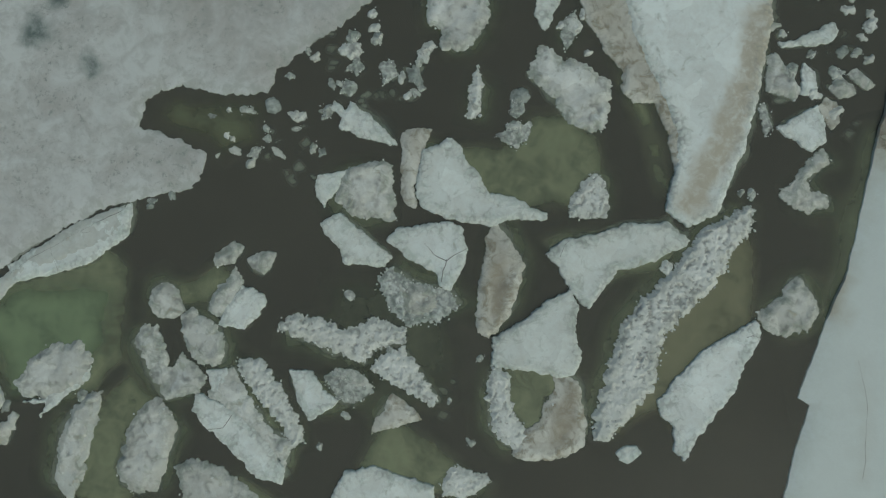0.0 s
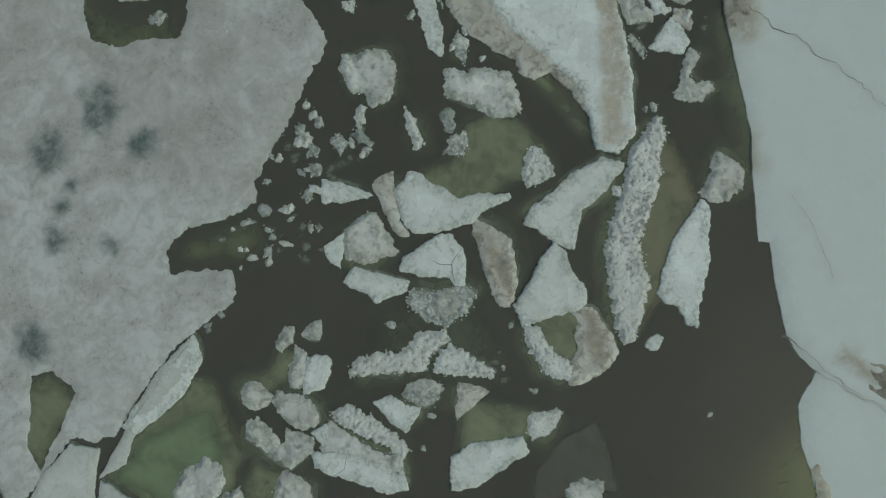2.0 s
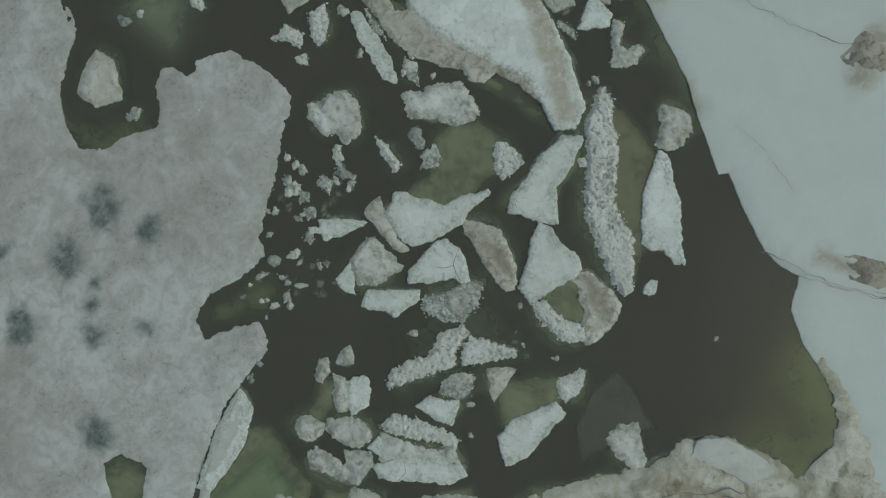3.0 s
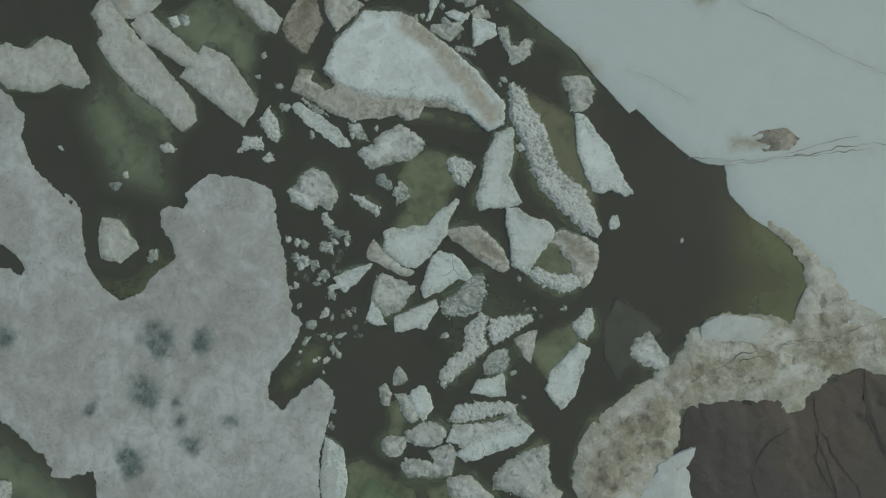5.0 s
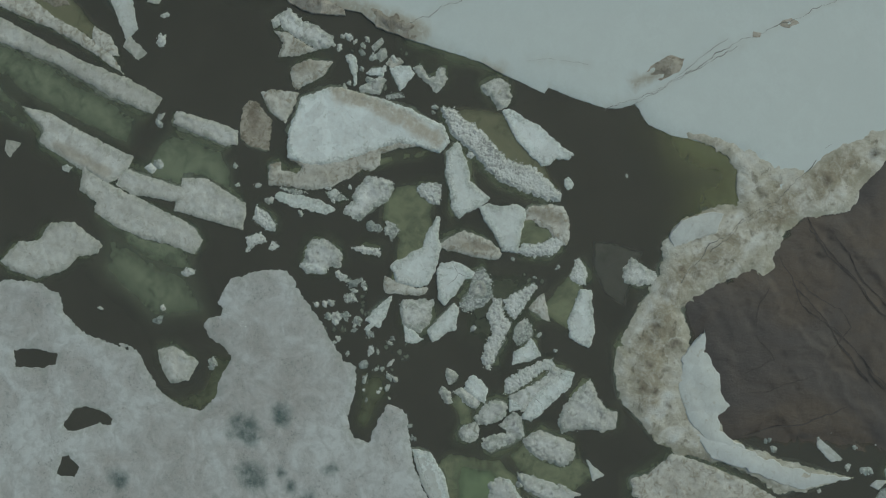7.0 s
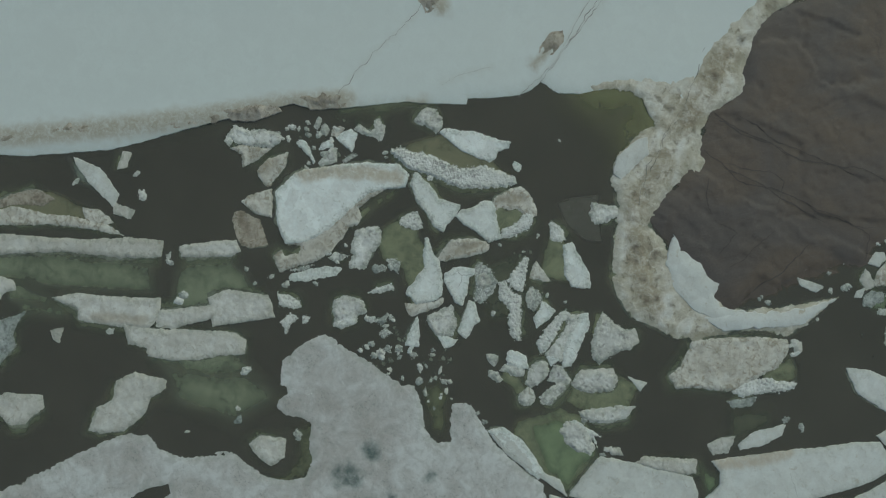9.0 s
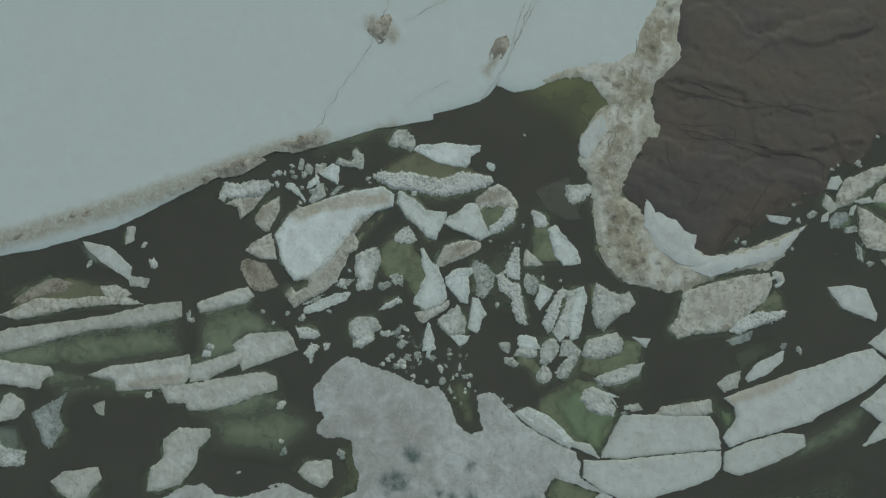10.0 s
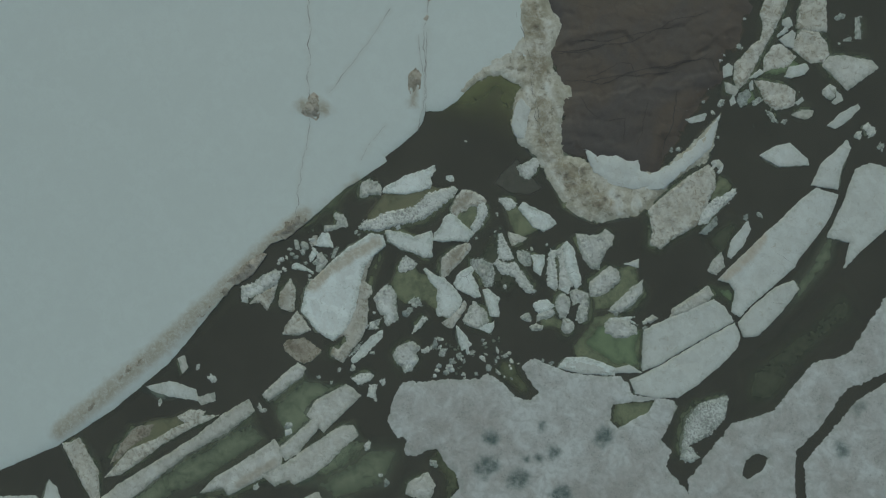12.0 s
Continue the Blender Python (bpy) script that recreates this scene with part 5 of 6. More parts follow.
floe("rounded floe with snow dome and white lip",
     ("snowy", 0.4, [(-19.57, -4.28), (-18.87, -3.31), (-17.9, -2.57), (-16.65, -2.44), (-16.11, -3.29), (-16.33, -4.01), (-17.42, -4.86), (-18.16, -4.94), (-19.05, -4.76)]),
     ("clean", 0.25, [(-19.16, -5.05), (-18.16, -4.94), (-16.11, -3.48), (-16.33, -4.06), (-18.38, -5.71), (-18.16, -5.11)]))
floe("pale wedge floe with crumbly shoulder",
     ("clean", 0.3, [(-7.49, -3.59), (-6.52, -3.7), (-6.02, -4.4), (-5.34, -4.87), (-5.89, -5.35), (-6.6, -5.71), (-7.1, -5)]),
     ("snowy", 0.18, [(-5.55, -3.57), (-4.71, -3.56), (-3.86, -4.27), (-4.09, -4.51), (-5.3, -4.04)]),
     ("under_olive", 0.25, [(-7.44, -3.74), (-4.88, -3.53), (-3.85, -4.38), (-5.33, -5.87), (-6.79, -5.69)]))
floe("triangular floe of pitted rotten ice on a dark shelf",
     ("crumb", 0.22, [(-7.99, -1.67), (-7.37, -1.19), (-6.25, -1.35), (-5.16, -1.94), (-3.92, -1.41), (-2.62, -1.7), (-2.45, -2.38), (-3.78, -2.7), (-4.27, -3.32), (-5.38, -2.87), (-6.65, -2.36), (-8.05, -1.91)]),
     ("crumb", 0.22, [(-2.57, -2.6), (-1.7, -3.83), (-1.1, -4.83), (-1.31, -5.12), (-2.98, -4.16), (-4.04, -3.56), (-3.61, -3.08)]),
     ("snowy", 0.2, [(-2.9, -0.1), (-2.01, 0.1), (-1.2, -0.3), (-1.1, -0.9), (-1.7, -1.3), (-2.5, -1.2)]),
     ("lace", 0.15, [(-3.7, 0.3), (-3.2, 0.75), (-2.3, 0.2), (-0.6, -0.2), (-0.2, -0.9), (-1.2, -1.5), (-2.4, -1.7), (-3.2, -1.0)]),
     ("under_dark", 0.3, [(-6.29, 0.75), (-2.96, 0.76), (-0.52, 0.15), (0.2, -1.29), (0.2, -4.63), (-1.24, -5), (-4.39, -3.36), (-8.09, -2.01), (-6.38, -0.83)]))
floe("broken floe with white foot, crumbly corner and olive shelf",
     ("dirty", 0.25, [(-3.07, -4.6), (-2.05, -5.24), (-1.79, -5.66), (-3.1, -6), (-3.96, -6.29), (-3.83, -5.79)]),
     ("clean", 0.35, [(-5.05, -7.81), (-3.85, -7.6), (-2.24, -8.12), (-1.22, -8.36), (-1.36, -9.24), (-3.01, -9.49), (-4.43, -9.72), (-5.75, -9.36), (-5.43, -8.5)]),
     ("crumb", 0.2, [(-0.61, -7.65), (0.05, -7.59), (1.2, -8.15), (0.26, -8.77), (-0.96, -8.77), (-0.9, -8.22)]),
     ("under_olive", 0.3, [(-3.12, -4.82), (1.21, -8.21), (0.21, -8.8), (-3.15, -9.46), (-5.8, -9.19), (-4.99, -7.75)]))
floe("dark waterlogged slab lying under the surface",
     ("under_sunk", 0.25, [(-1.52, -10.2), (0.5, -9.04), (1.85, -9.14), (2.55, -9.04), (2.62, -10.38), (2.11, -12.38), (2.23, -13.28), (0.89, -12.38), (-1.01, -12.22), (-2.65, -12)]))
floe("small crumbly floe with hollow over the sunken slab",
     ("snowy", 0.25, [(-0.48, -11.76), (0.38, -11.47), (1.46, -12.09), (0.84, -13.04), (0.37, -14.04), (-0.4, -14), (-0.73, -12.75)]))
floe("tiny smooth white lump of ice",
     ("clean", 0.2, [(6.66, -6.83), (7.18, -6.65), (7.35, -6.92), (6.79, -7.34), (6.4, -7.22)]))
floe("white strip floe broken along the grey sheet",
     ("pale", 0.3, [(-14.92, 3.53), (-14.96, 2.23), (-16.09, 1.62), (-18.13, 0.89), (-19.68, 0.22), (-20.69, -1), (-22.29, -1.07), (-20.63, 0.11), (-18.85, 1.53), (-17.17, 2.72)]),
     ("clean", 0.3, [(-20.08, 0.85), (-18.85, 1.6), (-17.11, 2.47), (-14.62, 3.63), (-14.55, 3.08), (-14.77, 2.22), (-16.29, 0.98), (-17.54, 0.66), (-18.79, 0.31), (-19.79, 0.11)]),
     ("crack", 0.15, [(-18.21, 1.98), (-18.05, 1.36), (-17.69, 0.61)]),
     ("crack", 0.15, [(-17.08, 2.41), (-16.69, 2.23), (-16.31, 2.31)]),
     ("crack", 0.15, [(-19.93, 0.49), (-18.94, 1.23), (-17.19, 2.11), (-14.95, 3.3)]))
floe("bright green meltwater pool of submerged ice",
     ("under_green", 0.12, [(-14.99, 0.48), (-15.03, -2.67), (-16.82, -4.67), (-19.99, -5.4), (-20.77, -3.42), (-22.48, -1.03), (-19.66, 0.45)]),
     ("under_olive", 0.3, [(-14.19, 0.96), (-14.56, -3.48), (-16.11, -5.59), (-19.89, -5.17), (-22.58, -0.99), (-19.69, 0.75), (-15.6, 2.22)]))
floe("long ridge of ice along a submerged green field",
     ("firm", 0.4, [(11.55, 26.03), (10.25, 26.71), (11.43, 30.27), (13.68, 34.87), (15.38, 40.24), (16.94, 44.77), (19.18, 51.75), (21.88, 53.08), (18.15, 41.99), (16.15, 37.52), (14.08, 32.65), (12.89, 28.77)]))
floe("grey-white strip floe afloat in dark water",
     ("firm", 0.35, [(10.17, 37.74), (9.73, 35.35), (8, 31.55), (6.64, 27.97), (4.95, 28.73), (4.33, 29.83), (5.5, 32.5), (7.32, 35.94), (8.28, 35.69)], [(7.1, 34.38, 0.41), (5.93, 31.62, 0.41), (5.26, 29.94, 0.35)]),
     ("under_greenshelf", 0.3, [(18.47, 45.27), (14.97, 36.92), (10.3, 27.11), (6.48, 28.23), (10.5, 37.62), (13.75, 43.62), (15.43, 49.07)]))
floe("white strip floe broken off the ridge",
     ("firm", 0.3, [(10.62, 24.77), (10.02, 21.99), (9.28, 19.57), (8.26, 19.51), (8.01, 20.45), (8.72, 22.55), (9.49, 24.94)]))
floe("ragged strip floe stained at the rim",
     ("firm", 0.3, [(5.62, 28.55), (4.6, 24.48), (4.46, 23.76), (5.23, 23.8), (5.21, 21.78), (3.45, 18.34), (1.38, 18.44), (1.73, 20.35), (2.54, 24.19), (3.24, 24.15), (3.62, 27.85), (4.27, 29.15)]),
     ("under_greenshelf", 0.3, [(9.58, 25.61), (8.08, 19.95), (3.46, 18.48), (1.58, 18.76), (5.14, 28.54)]))
floe("ragged strip floe half awash",
     ("firm", 0.3, [(6.03, 32.23), (4.3, 29.87), (2.83, 25.96), (1.45, 22.64), (0.36, 21.62), (-0.84, 22.2), (-0.17, 24.4), (0.08, 26.36), (0.86, 28.68), (2, 30.8), (2.77, 30.62), (3.62, 32.17), (4.83, 32.13)]),
     ("under_greenshelf", 0.4, [(5.08, 32.19), (0.42, 22.28), (-3.13, 20.94), (-2.74, 25.53), (1, 31.02)]))
floe("ragged white floe afloat in dark water",
     ("firm", 0.35, [(-2.6, 38.2), (-0.91, 36.84), (-0.76, 35.27), (0.81, 34.27), (0.99, 32.38), (-0.67, 29.84), (-1.39, 30.17), (-1.77, 31.84), (-2.86, 32.63), (-3.74, 35.12), (-3.2, 37.27)]))
floe("small ragged floe afloat in dark water",
     ("firm", 0.3, [(3.1, 46.12), (3.17, 44.38), (1.87, 41.33), (0.69, 41.55), (0.43, 42.87), (-0.07, 43.7), (0.22, 45.08), (1.82, 45.89)]))
floe("blue-grey waterlogged floe with white rim",
     ("wet", 0.2, [(9.89, 44.56), (9.77, 42.48), (9.71, 41.43), (9.79, 40.3), (9.07, 41.52), (7.99, 42.42), (7.11, 42.17), (5.87, 44.48), (6.71, 44.97), (8.54, 44.63)]))
floe("small ice chunk afloat in dark water",
     ("firm", 0.2, [(7.33, 38.78), (7.13, 37.47), (5.93, 38.31), (6.46, 38.8)]))
floe("ragged floe with green shelf",
     ("firm", 0.3, [(19.97, 49.97), (17.62, 46.46), (15.26, 43.73), (12.88, 40.67), (11.99, 40.71), (12.15, 41.9), (11.54, 42.69), (13.38, 45.03), (15.73, 47.76), (18.36, 51.07)]),
     ("under_greenshelf", 0.3, [(14.38, 41.65), (10.63, 37.01), (8.65, 37.68), (10.87, 42.65)]))
floe("brown-stained floe with a drowned middle and white ridge",
     ("dirty", 0.3, [(20.05, 42.62), (19.75, 40.27), (19.43, 38.29), (17.79, 35.79), (16.44, 33.09), (14.86, 30.58), (13.27, 29.39), (15.17, 32.54), (16.73, 35.8), (17.71, 38.76), (18.79, 41.3)]),
     ("brown", 0.15, [(20.45, 41.02), (20.67, 38.31), (20.3, 35.86), (18.79, 34.51), (18.6, 35.81), (19.62, 38.16), (19.94, 40.13)]),
     ("dirty", 0.25, [(17.12, 32.26), (16.46, 30.9), (14.79, 29.9), (14.77, 30.64), (15.87, 32.41)]),
     ("under_brownshelf", 0.2, [(20.14, 42.55), (20.91, 38.14), (19.83, 34.36), (17.27, 31.79), (14.42, 30.17), (15.08, 32.6), (18.01, 39.28)]))
floe("smooth white splinter floe afloat in dark water",
     ("pale", 0.25, [(22, 31.62), (20.07, 29.51), (17.14, 28.61), (16.15, 29.45), (19.09, 30.89), (21.32, 31.68)]),
     ("under_blue", 0.25, [(22.56, 32.45), (20.26, 29.47), (16.93, 29.67), (19.23, 32.05)]))
floe("small pale ice chunk afloat in dark water",
     ("firm", 0.2, [(16.59, 29.38), (15.21, 27.65), (14.46, 28.27), (15.59, 29.67)]))
floe("small upright ice chunk afloat in dark water",
     ("firm", 0.25, [(20.84, 26.98), (20.38, 26.28), (19.28, 27.04), (19.37, 28.03)]))
floe("tilted slab with a white crest",
     ("dirty", 0.4, [(26.33, 42.33), (25.69, 41.88), (25.07, 40.6), (23.07, 41.57), (21.18, 42.3), (18.9, 45.12), (19.54, 45.57), (21.59, 44.74), (24.13, 43.47), (25.4, 42.83)]))
floe("small tilted slab afloat in dark water",
     ("pale", 0.3, [(24.54, 48.51), (25.18, 46.51), (23.82, 46.7), (22, 48.08), (22.88, 50.24)]))
floe("long slab of grey ice",
     ("pale", 0.3, [(32.05, 53.39), (28.65, 51.28), (25.49, 48.88), (24.06, 49.17), (25.2, 51.51), (29.7, 54.34)]))
floe("islet of snowy ice in the inlet",
     ("firm", 0.3, [(-8.67, 24.43), (-8.25, 23.23), (-9.35, 21.09), (-10.77, 21.75), (-11.17, 23.11), (-10, 24.04)]))
floe("fractured dirty plate near the fast ice",
     ("snowy", 0.35, [(18.65, 17.16), (19.55, 16.18), (18.79, 15.49), (18.24, 14.07), (17.3, 12.54), (16.61, 12.23), (16.31, 13.65), (16.96, 15.06), (17.66, 16.47)]),
     ("dirty", 0.3, [(17.56, 17.33), (17.51, 16.38), (16.86, 15.06), (16.17, 13.66), (15.65, 15.33), (15.48, 16.76), (16.7, 16.49)]),
     ("snowy", 0.25, [(18.44, 17.64), (18.97, 17.01), (18.15, 16.84), (17.75, 17.32)]))
floe("triangular brown-edged plate afloat in dark water",
     ("dirty", 0.3, [(14.76, 15.69), (15.39, 14.15), (15.3, 12.36), (14.15, 13.01), (12.85, 15.17), (13.57, 15.53)], [(14.78, 15.17, 0.43), (14.94, 13.74, 0.43)]))
floe("dirty pitted floe against the shore ice",
     ("dirty", 0.4, [(-15.35, -13.16), (-14.82, -14.44), (-13.16, -16.12), (-13.57, -18.19), (-14.63, -21.63), (-15.72, -23.91), (-16.65, -23.72), (-17.7, -22.34), (-17.96, -20.51), (-18.23, -18.68), (-18.26, -17.54), (-16.97, -14.79), (-16.55, -13.3)]),
     ("crumb", 0.25, [(-18.37, -17.77), (-17.87, -18.87), (-18.27, -20.92), (-19.58, -23.35), (-19.93, -22.89), (-19.33, -19.82), (-19.06, -18.27)]),
     ("under_olive", 0.2, [(-17.37, -20.38), (-16.72, -23.83), (-18.07, -24.27), (-19.67, -23.46), (-19.19, -20.03)]))
floe("small ice lump by the pitted floe",
     ("firm", 0.2, [(-16.07, -24.29), (-16.3, -25.02), (-17.14, -24.76), (-16.95, -24.13)]))
floe("broken floe with submerged middle by the white slabs",
     ("firm", 0.25, [(-22.05, -14.22), (-21.8, -15.48), (-22.1, -16.74), (-23.25, -15.59), (-23.04, -14.29)]),
     ("pale", 0.3, [(-22.89, -16.62), (-22.29, -18.33), (-22.58, -21.1), (-23.31, -20.51), (-23.62, -18.78), (-23.36, -16.67)]),
     ("wet", 0.12, [(-19.04, -17.04), (-19.56, -19.71), (-20.12, -18.86), (-19.75, -17.36)]),
     ("under_dark", 0.25, [(-19.15, -16.93), (-20.32, -20.87), (-22.77, -21.04), (-23.32, -16.81), (-22.58, -14.36)]))
floe("floe with two white ends and green middle",
     ("firm", 0.3, [(-12.97, -5.07), (-12.26, -5.99), (-13.09, -8.74), (-14.38, -8.68), (-14.62, -7.13), (-13.99, -5.43)]),
     ("pale", 0.3, [(-15.72, -4.87), (-16.02, -6.72), (-16.84, -9.45), (-17.57, -8.24), (-17.15, -5.88)]),
     ("under_olive", 0.2, [(-12.91, -4.86), (-13.54, -8.87), (-15.35, -11.02), (-17.18, -9.08), (-17.03, -5.72), (-14.56, -3.48)]))
floe("small white shard of ice",
     ("pale", 0.2, [(-14.19, -9.74), (-15.23, -11.11), (-15.71, -10.3)]))
floe("crumbly grey lump of ice",
     ("firm", 0.25, [(-10.2, -10.73), (-10.41, -11.78), (-11.56, -11.78), (-12.02, -10.7), (-11.6, -10.05)]))
floe("white slab floe cracked from the sheet",
     ("pale", 0.45, [(-22.24, -1.2), (-21.03, -3.03), (-19.93, -5.04), (-21.44, -7.64), (-24.21, -11.97), (-25.54, -11.95), (-27.3, -11.25), (-24.67, -5.82), (-23.32, -2.77)]),
     ("firm", 0.5, [(-21.44, -7.64), (-21.16, -8.55), (-22.43, -11.66), (-22.84, -12.85), (-23.97, -12.37), (-23.66, -11.04), (-22.44, -8.92)]),
     ("firm", 0.4, [(-19.4, -5.79), (-19.79, -6.87), (-20.54, -6.97), (-20.07, -5.96)]))
floe("broad white slab floe afloat in dark water",
     ("pale", 0.45, [(-21.66, 0.34), (-23.45, -2.67), (-24.8, -5.72), (-27.43, -11.15), (-28.68, -10.31), (-29.14, -9.13), (-28.63, -6.14), (-27.82, -3.37), (-26.91, -1.01), (-24.84, 0.46), (-22.97, 1.21)]))
floe("long white slab floe afloat in dark water",
     ("pale", 0.45, [(-23.44, -13.94), (-24.04, -17.22), (-24.75, -20.74), (-25.48, -23.56), (-25.89, -25.94), (-26.56, -28.11), (-28.9, -28.8), (-29.49, -26.43), (-29.5, -23.72), (-29.2, -20.59), (-29.4, -19.76), (-28.67, -16.95), (-27.8, -13.58), (-27.51, -11.9), (-26.5, -11.89), (-25.64, -13.92), (-24.63, -14.37)], [(-23.89, -14.7, 0.48), (-24.63, -17.53, 0.48), (-24.9, -20.38, 0.48)]),
     ("crack", 0.13, [(-26.55, -19.96), (-27.69, -19.86), (-29.32, -19.79)]),
     ("under_green", 0.25, [(-22.93, -12.91), (-24.64, -14.5), (-25.89, -14), (-27.39, -11.46), (-25.92, -11.93)]),
     ("under_greenshelf", 0.3, [(-30.07, -18.05), (-29.62, -23.83), (-30.55, -27.82), (-32.78, -22.65), (-32.38, -17.56), (-31.46, -13.55)]))
floe("grey-white side slab afloat in dark water",
     ("pale", 0.4, [(-27.74, -11.31), (-27.97, -13.44), (-28.88, -16.79), (-30.07, -18.41), (-30.95, -17.98), (-30.9, -15.18), (-30.39, -12.21), (-30.06, -11.12), (-29.01, -10.31)]),
     ("crack", 0.11, [(-29.32, -15.05), (-29.95, -15.36), (-30.6, -15.8)]))
floe("white slab with a sloping rim",
     ("pale", 0.4, [(-25.95, -28.03), (-25.62, -30.61), (-26.43, -34.25), (-27.23, -33.76), (-27.66, -31.24), (-28.56, -29.2)]))
floe("large grey floe at the channel side",
     ("pale", 0.4, [(-30.4, -24.27), (-29.72, -28.58), (-28.88, -32.06), (-29.71, -33.49), (-31.3, -34.04), (-34.31, -34.96), (-35.62, -30.73), (-34.2, -25.39), (-33.66, -22.46), (-32.67, -25.08)]))
floe("ragged half-sunk snow floe afloat in dark water",
     ("lace", 0.2, [(-30.75, 4.35), (-29.85, 2.44), (-28.94, 0.52), (-29.17, -1.83), (-31.1, -4.28), (-32.17, -2.11), (-31.94, 0.23), (-30.66, 2.59), (-32.28, 2.91), (-31.88, 3.91)]))
floe("trapezoid white floe afloat in dark water",
     ("pale", 0.3, [(-19.68, -27.75), (-20.6, -29.63), (-21.67, -30.71), (-24.05, -30.3), (-24.6, -29.78), (-22.09, -27.88)]))
floe("leaf-shaped white floe afloat in dark water",
     ("pale", 0.25, [(-23.84, -34.45), (-24.34, -36.41), (-25.25, -38.27), (-25.68, -38.03), (-25.33, -35.96), (-24.78, -34.63)]))
floe("small white chip beside the rock",
     ("pale", 0.2, [(-10.78, -26.53), (-12.39, -28.49), (-12.7, -27.8), (-11.74, -26.72)]))
floe("small ragged stack of ice",
     ("lace", 0.2, [(-19.87, -46.09), (-20.25, -46.49), (-21.6, -44.39), (-21.1, -44.07)]))
floe("pitted shard of rotten ice by the triangular floe",
     ("lace", 0.16, [(-5.5, -3.55), (-4.31, -3.88), (-3.83, -4.51), (-4.84, -5.06), (-5.39, -4.75), (-5.95, -3.95)]))
floe("small snowy floe adrift by the strips",
     ("firm", 0.25, [(11.73, 47.77), (12.8, 46.15), (12.82, 45.41), (11.34, 44.63), (10.54, 44.97), (10.29, 46.08), (10.96, 48.15)]))
floe("ragged snowy floe over a blue-green shelf",
     ("lace", 0.2, [(9.95, 49.94), (9.72, 48.65), (8.27, 48.57), (7.05, 46.89), (5.9, 47.69), (6.79, 49.59), (9.02, 50.58)]),
     ("under_blue", 0.2, [(10.97, 48.39), (9.67, 46.02), (5.76, 47.65), (7.73, 51.35)]))
floe("small grey floe in the open bight",
     ("snowy", 0.25, [(-28.14, 23.02), (-27.56, 21.53), (-28.31, 20.93), (-29.32, 20.82), (-29.95, 21.99)]))
floe("long dirty ice strip stranded along the rock",
     ("dirty", 0.4, [(-12.6, -44.8), (-13.21, -42.19), (-13.41, -40.44), (-13.67, -37.62), (-13.95, -35.55), (-14.11, -33.41), (-13.73, -32.56), (-12.77, -33.27), (-11.91, -34.81), (-12.25, -35.93), (-12.32, -37.48), (-12.81, -38.4), (-12.23, -40.05), (-11.19, -40.88), (-10.58, -43.49)]))
floe("grey square brash plate wedged beside the strip",
     ("dirty", 0.3, [(-14.38, -43.7), (-13.86, -45.61), (-15.72, -46.82), (-18.27, -43.09), (-17.03, -42.36), (-15.33, -41.69)]))
floe("small round brash lump between the plates",
     ("pale", 0.25, [(-13.61, -41.7), (-14.04, -42.35), (-14.85, -41.76), (-14.62, -41.23), (-13.86, -41.19)]))
floe("thin pale brash wedge between the plates",
     ("pale", 0.2, [(-14.06, -40.12), (-14.25, -41.37), (-14.79, -40.97), (-14.16, -39.73)]))
floe("pale triangular brash plate cracked from its neighbour",
     ("pale", 0.3, [(-14.4, -39.59), (-15.06, -41.22), (-15.5, -41.2), (-16.25, -39.6), (-15.41, -39.35)]))
floe("broad silty brash plate afloat in dark water",
     ("dirty", 0.3, [(-15.77, -41.23), (-15.9, -41.91), (-17.47, -42.57), (-18.88, -42.14), (-19.75, -41.22), (-19.76, -40.11), (-18.68, -39.25), (-17.21, -39.33), (-16.27, -39.46)]))
floe("silty brash plate over a submerged green shelf",
     ("dirty", 0.2, [(-14.19, -37.05), (-14.34, -38.8), (-14.87, -39.3), (-17.03, -39.06), (-16.89, -37.63), (-15.77, -36.6), (-15.07, -35.69)]),
     ("pale", 0.3, [(-16.94, -37.66), (-18.37, -38.97), (-18.87, -38.63), (-18.81, -37.85), (-17.92, -36.81), (-17.15, -36.46)]),
     ("pale", 0.25, [(-14.11, -34.3), (-14.52, -35.77), (-15.07, -35.69), (-14.71, -34.7)]),
     ("under_green", 0.2, [(-14.19, -36.83), (-14.61, -39.27), (-17.13, -39.13), (-18.68, -39.25), (-19.21, -37.89), (-16.49, -35.5), (-14.91, -34.83)]))
floe("large silty brash plate with a rounded end",
     ("dirty", 0.3, [(-14.73, -34.34), (-15.38, -34.77), (-17.72, -35.79), (-19.03, -35.76), (-19.71, -34.49), (-19.18, -33.55), (-18.35, -32.85), (-17.06, -32.96), (-16.13, -33.62)]))
floe("small pale brash block beside the rock",
     ("pale", 0.3, [(-11.1, -33.83), (-11.4, -34.47), (-12.01, -34.43), (-12.39, -33.62), (-11.79, -32.78)]))
floe("grey brash wedge beside the rock",
     ("firm", 0.25, [(-12.13, -32.48), (-13.38, -32.78), (-13.95, -32.56), (-13.89, -31.77), (-12.86, -31.69)]))
floe("small pale brash chip beside the rock",
     ("pale", 0.2, [(-13.76, -31.08), (-13.72, -31.81), (-14.45, -31.24), (-14.21, -30.63)]))
floe("half-drowned green brash block with crumbly end",
     ("wet", 0.15, [(-14.12, -32.29), (-14.74, -33.22), (-15.33, -32.87), (-15.51, -31.71), (-15.18, -31.12), (-14.44, -31.38)]),
     ("lace", 0.15, [(-15.74, -32.24), (-16.22, -33.16), (-16.67, -33.01), (-16.26, -31.99)]),
     ("under_green", 0.2, [(-13.38, -32.55), (-15.04, -33.87), (-16.47, -33.1), (-16.33, -31.88), (-14.89, -30.78)]))
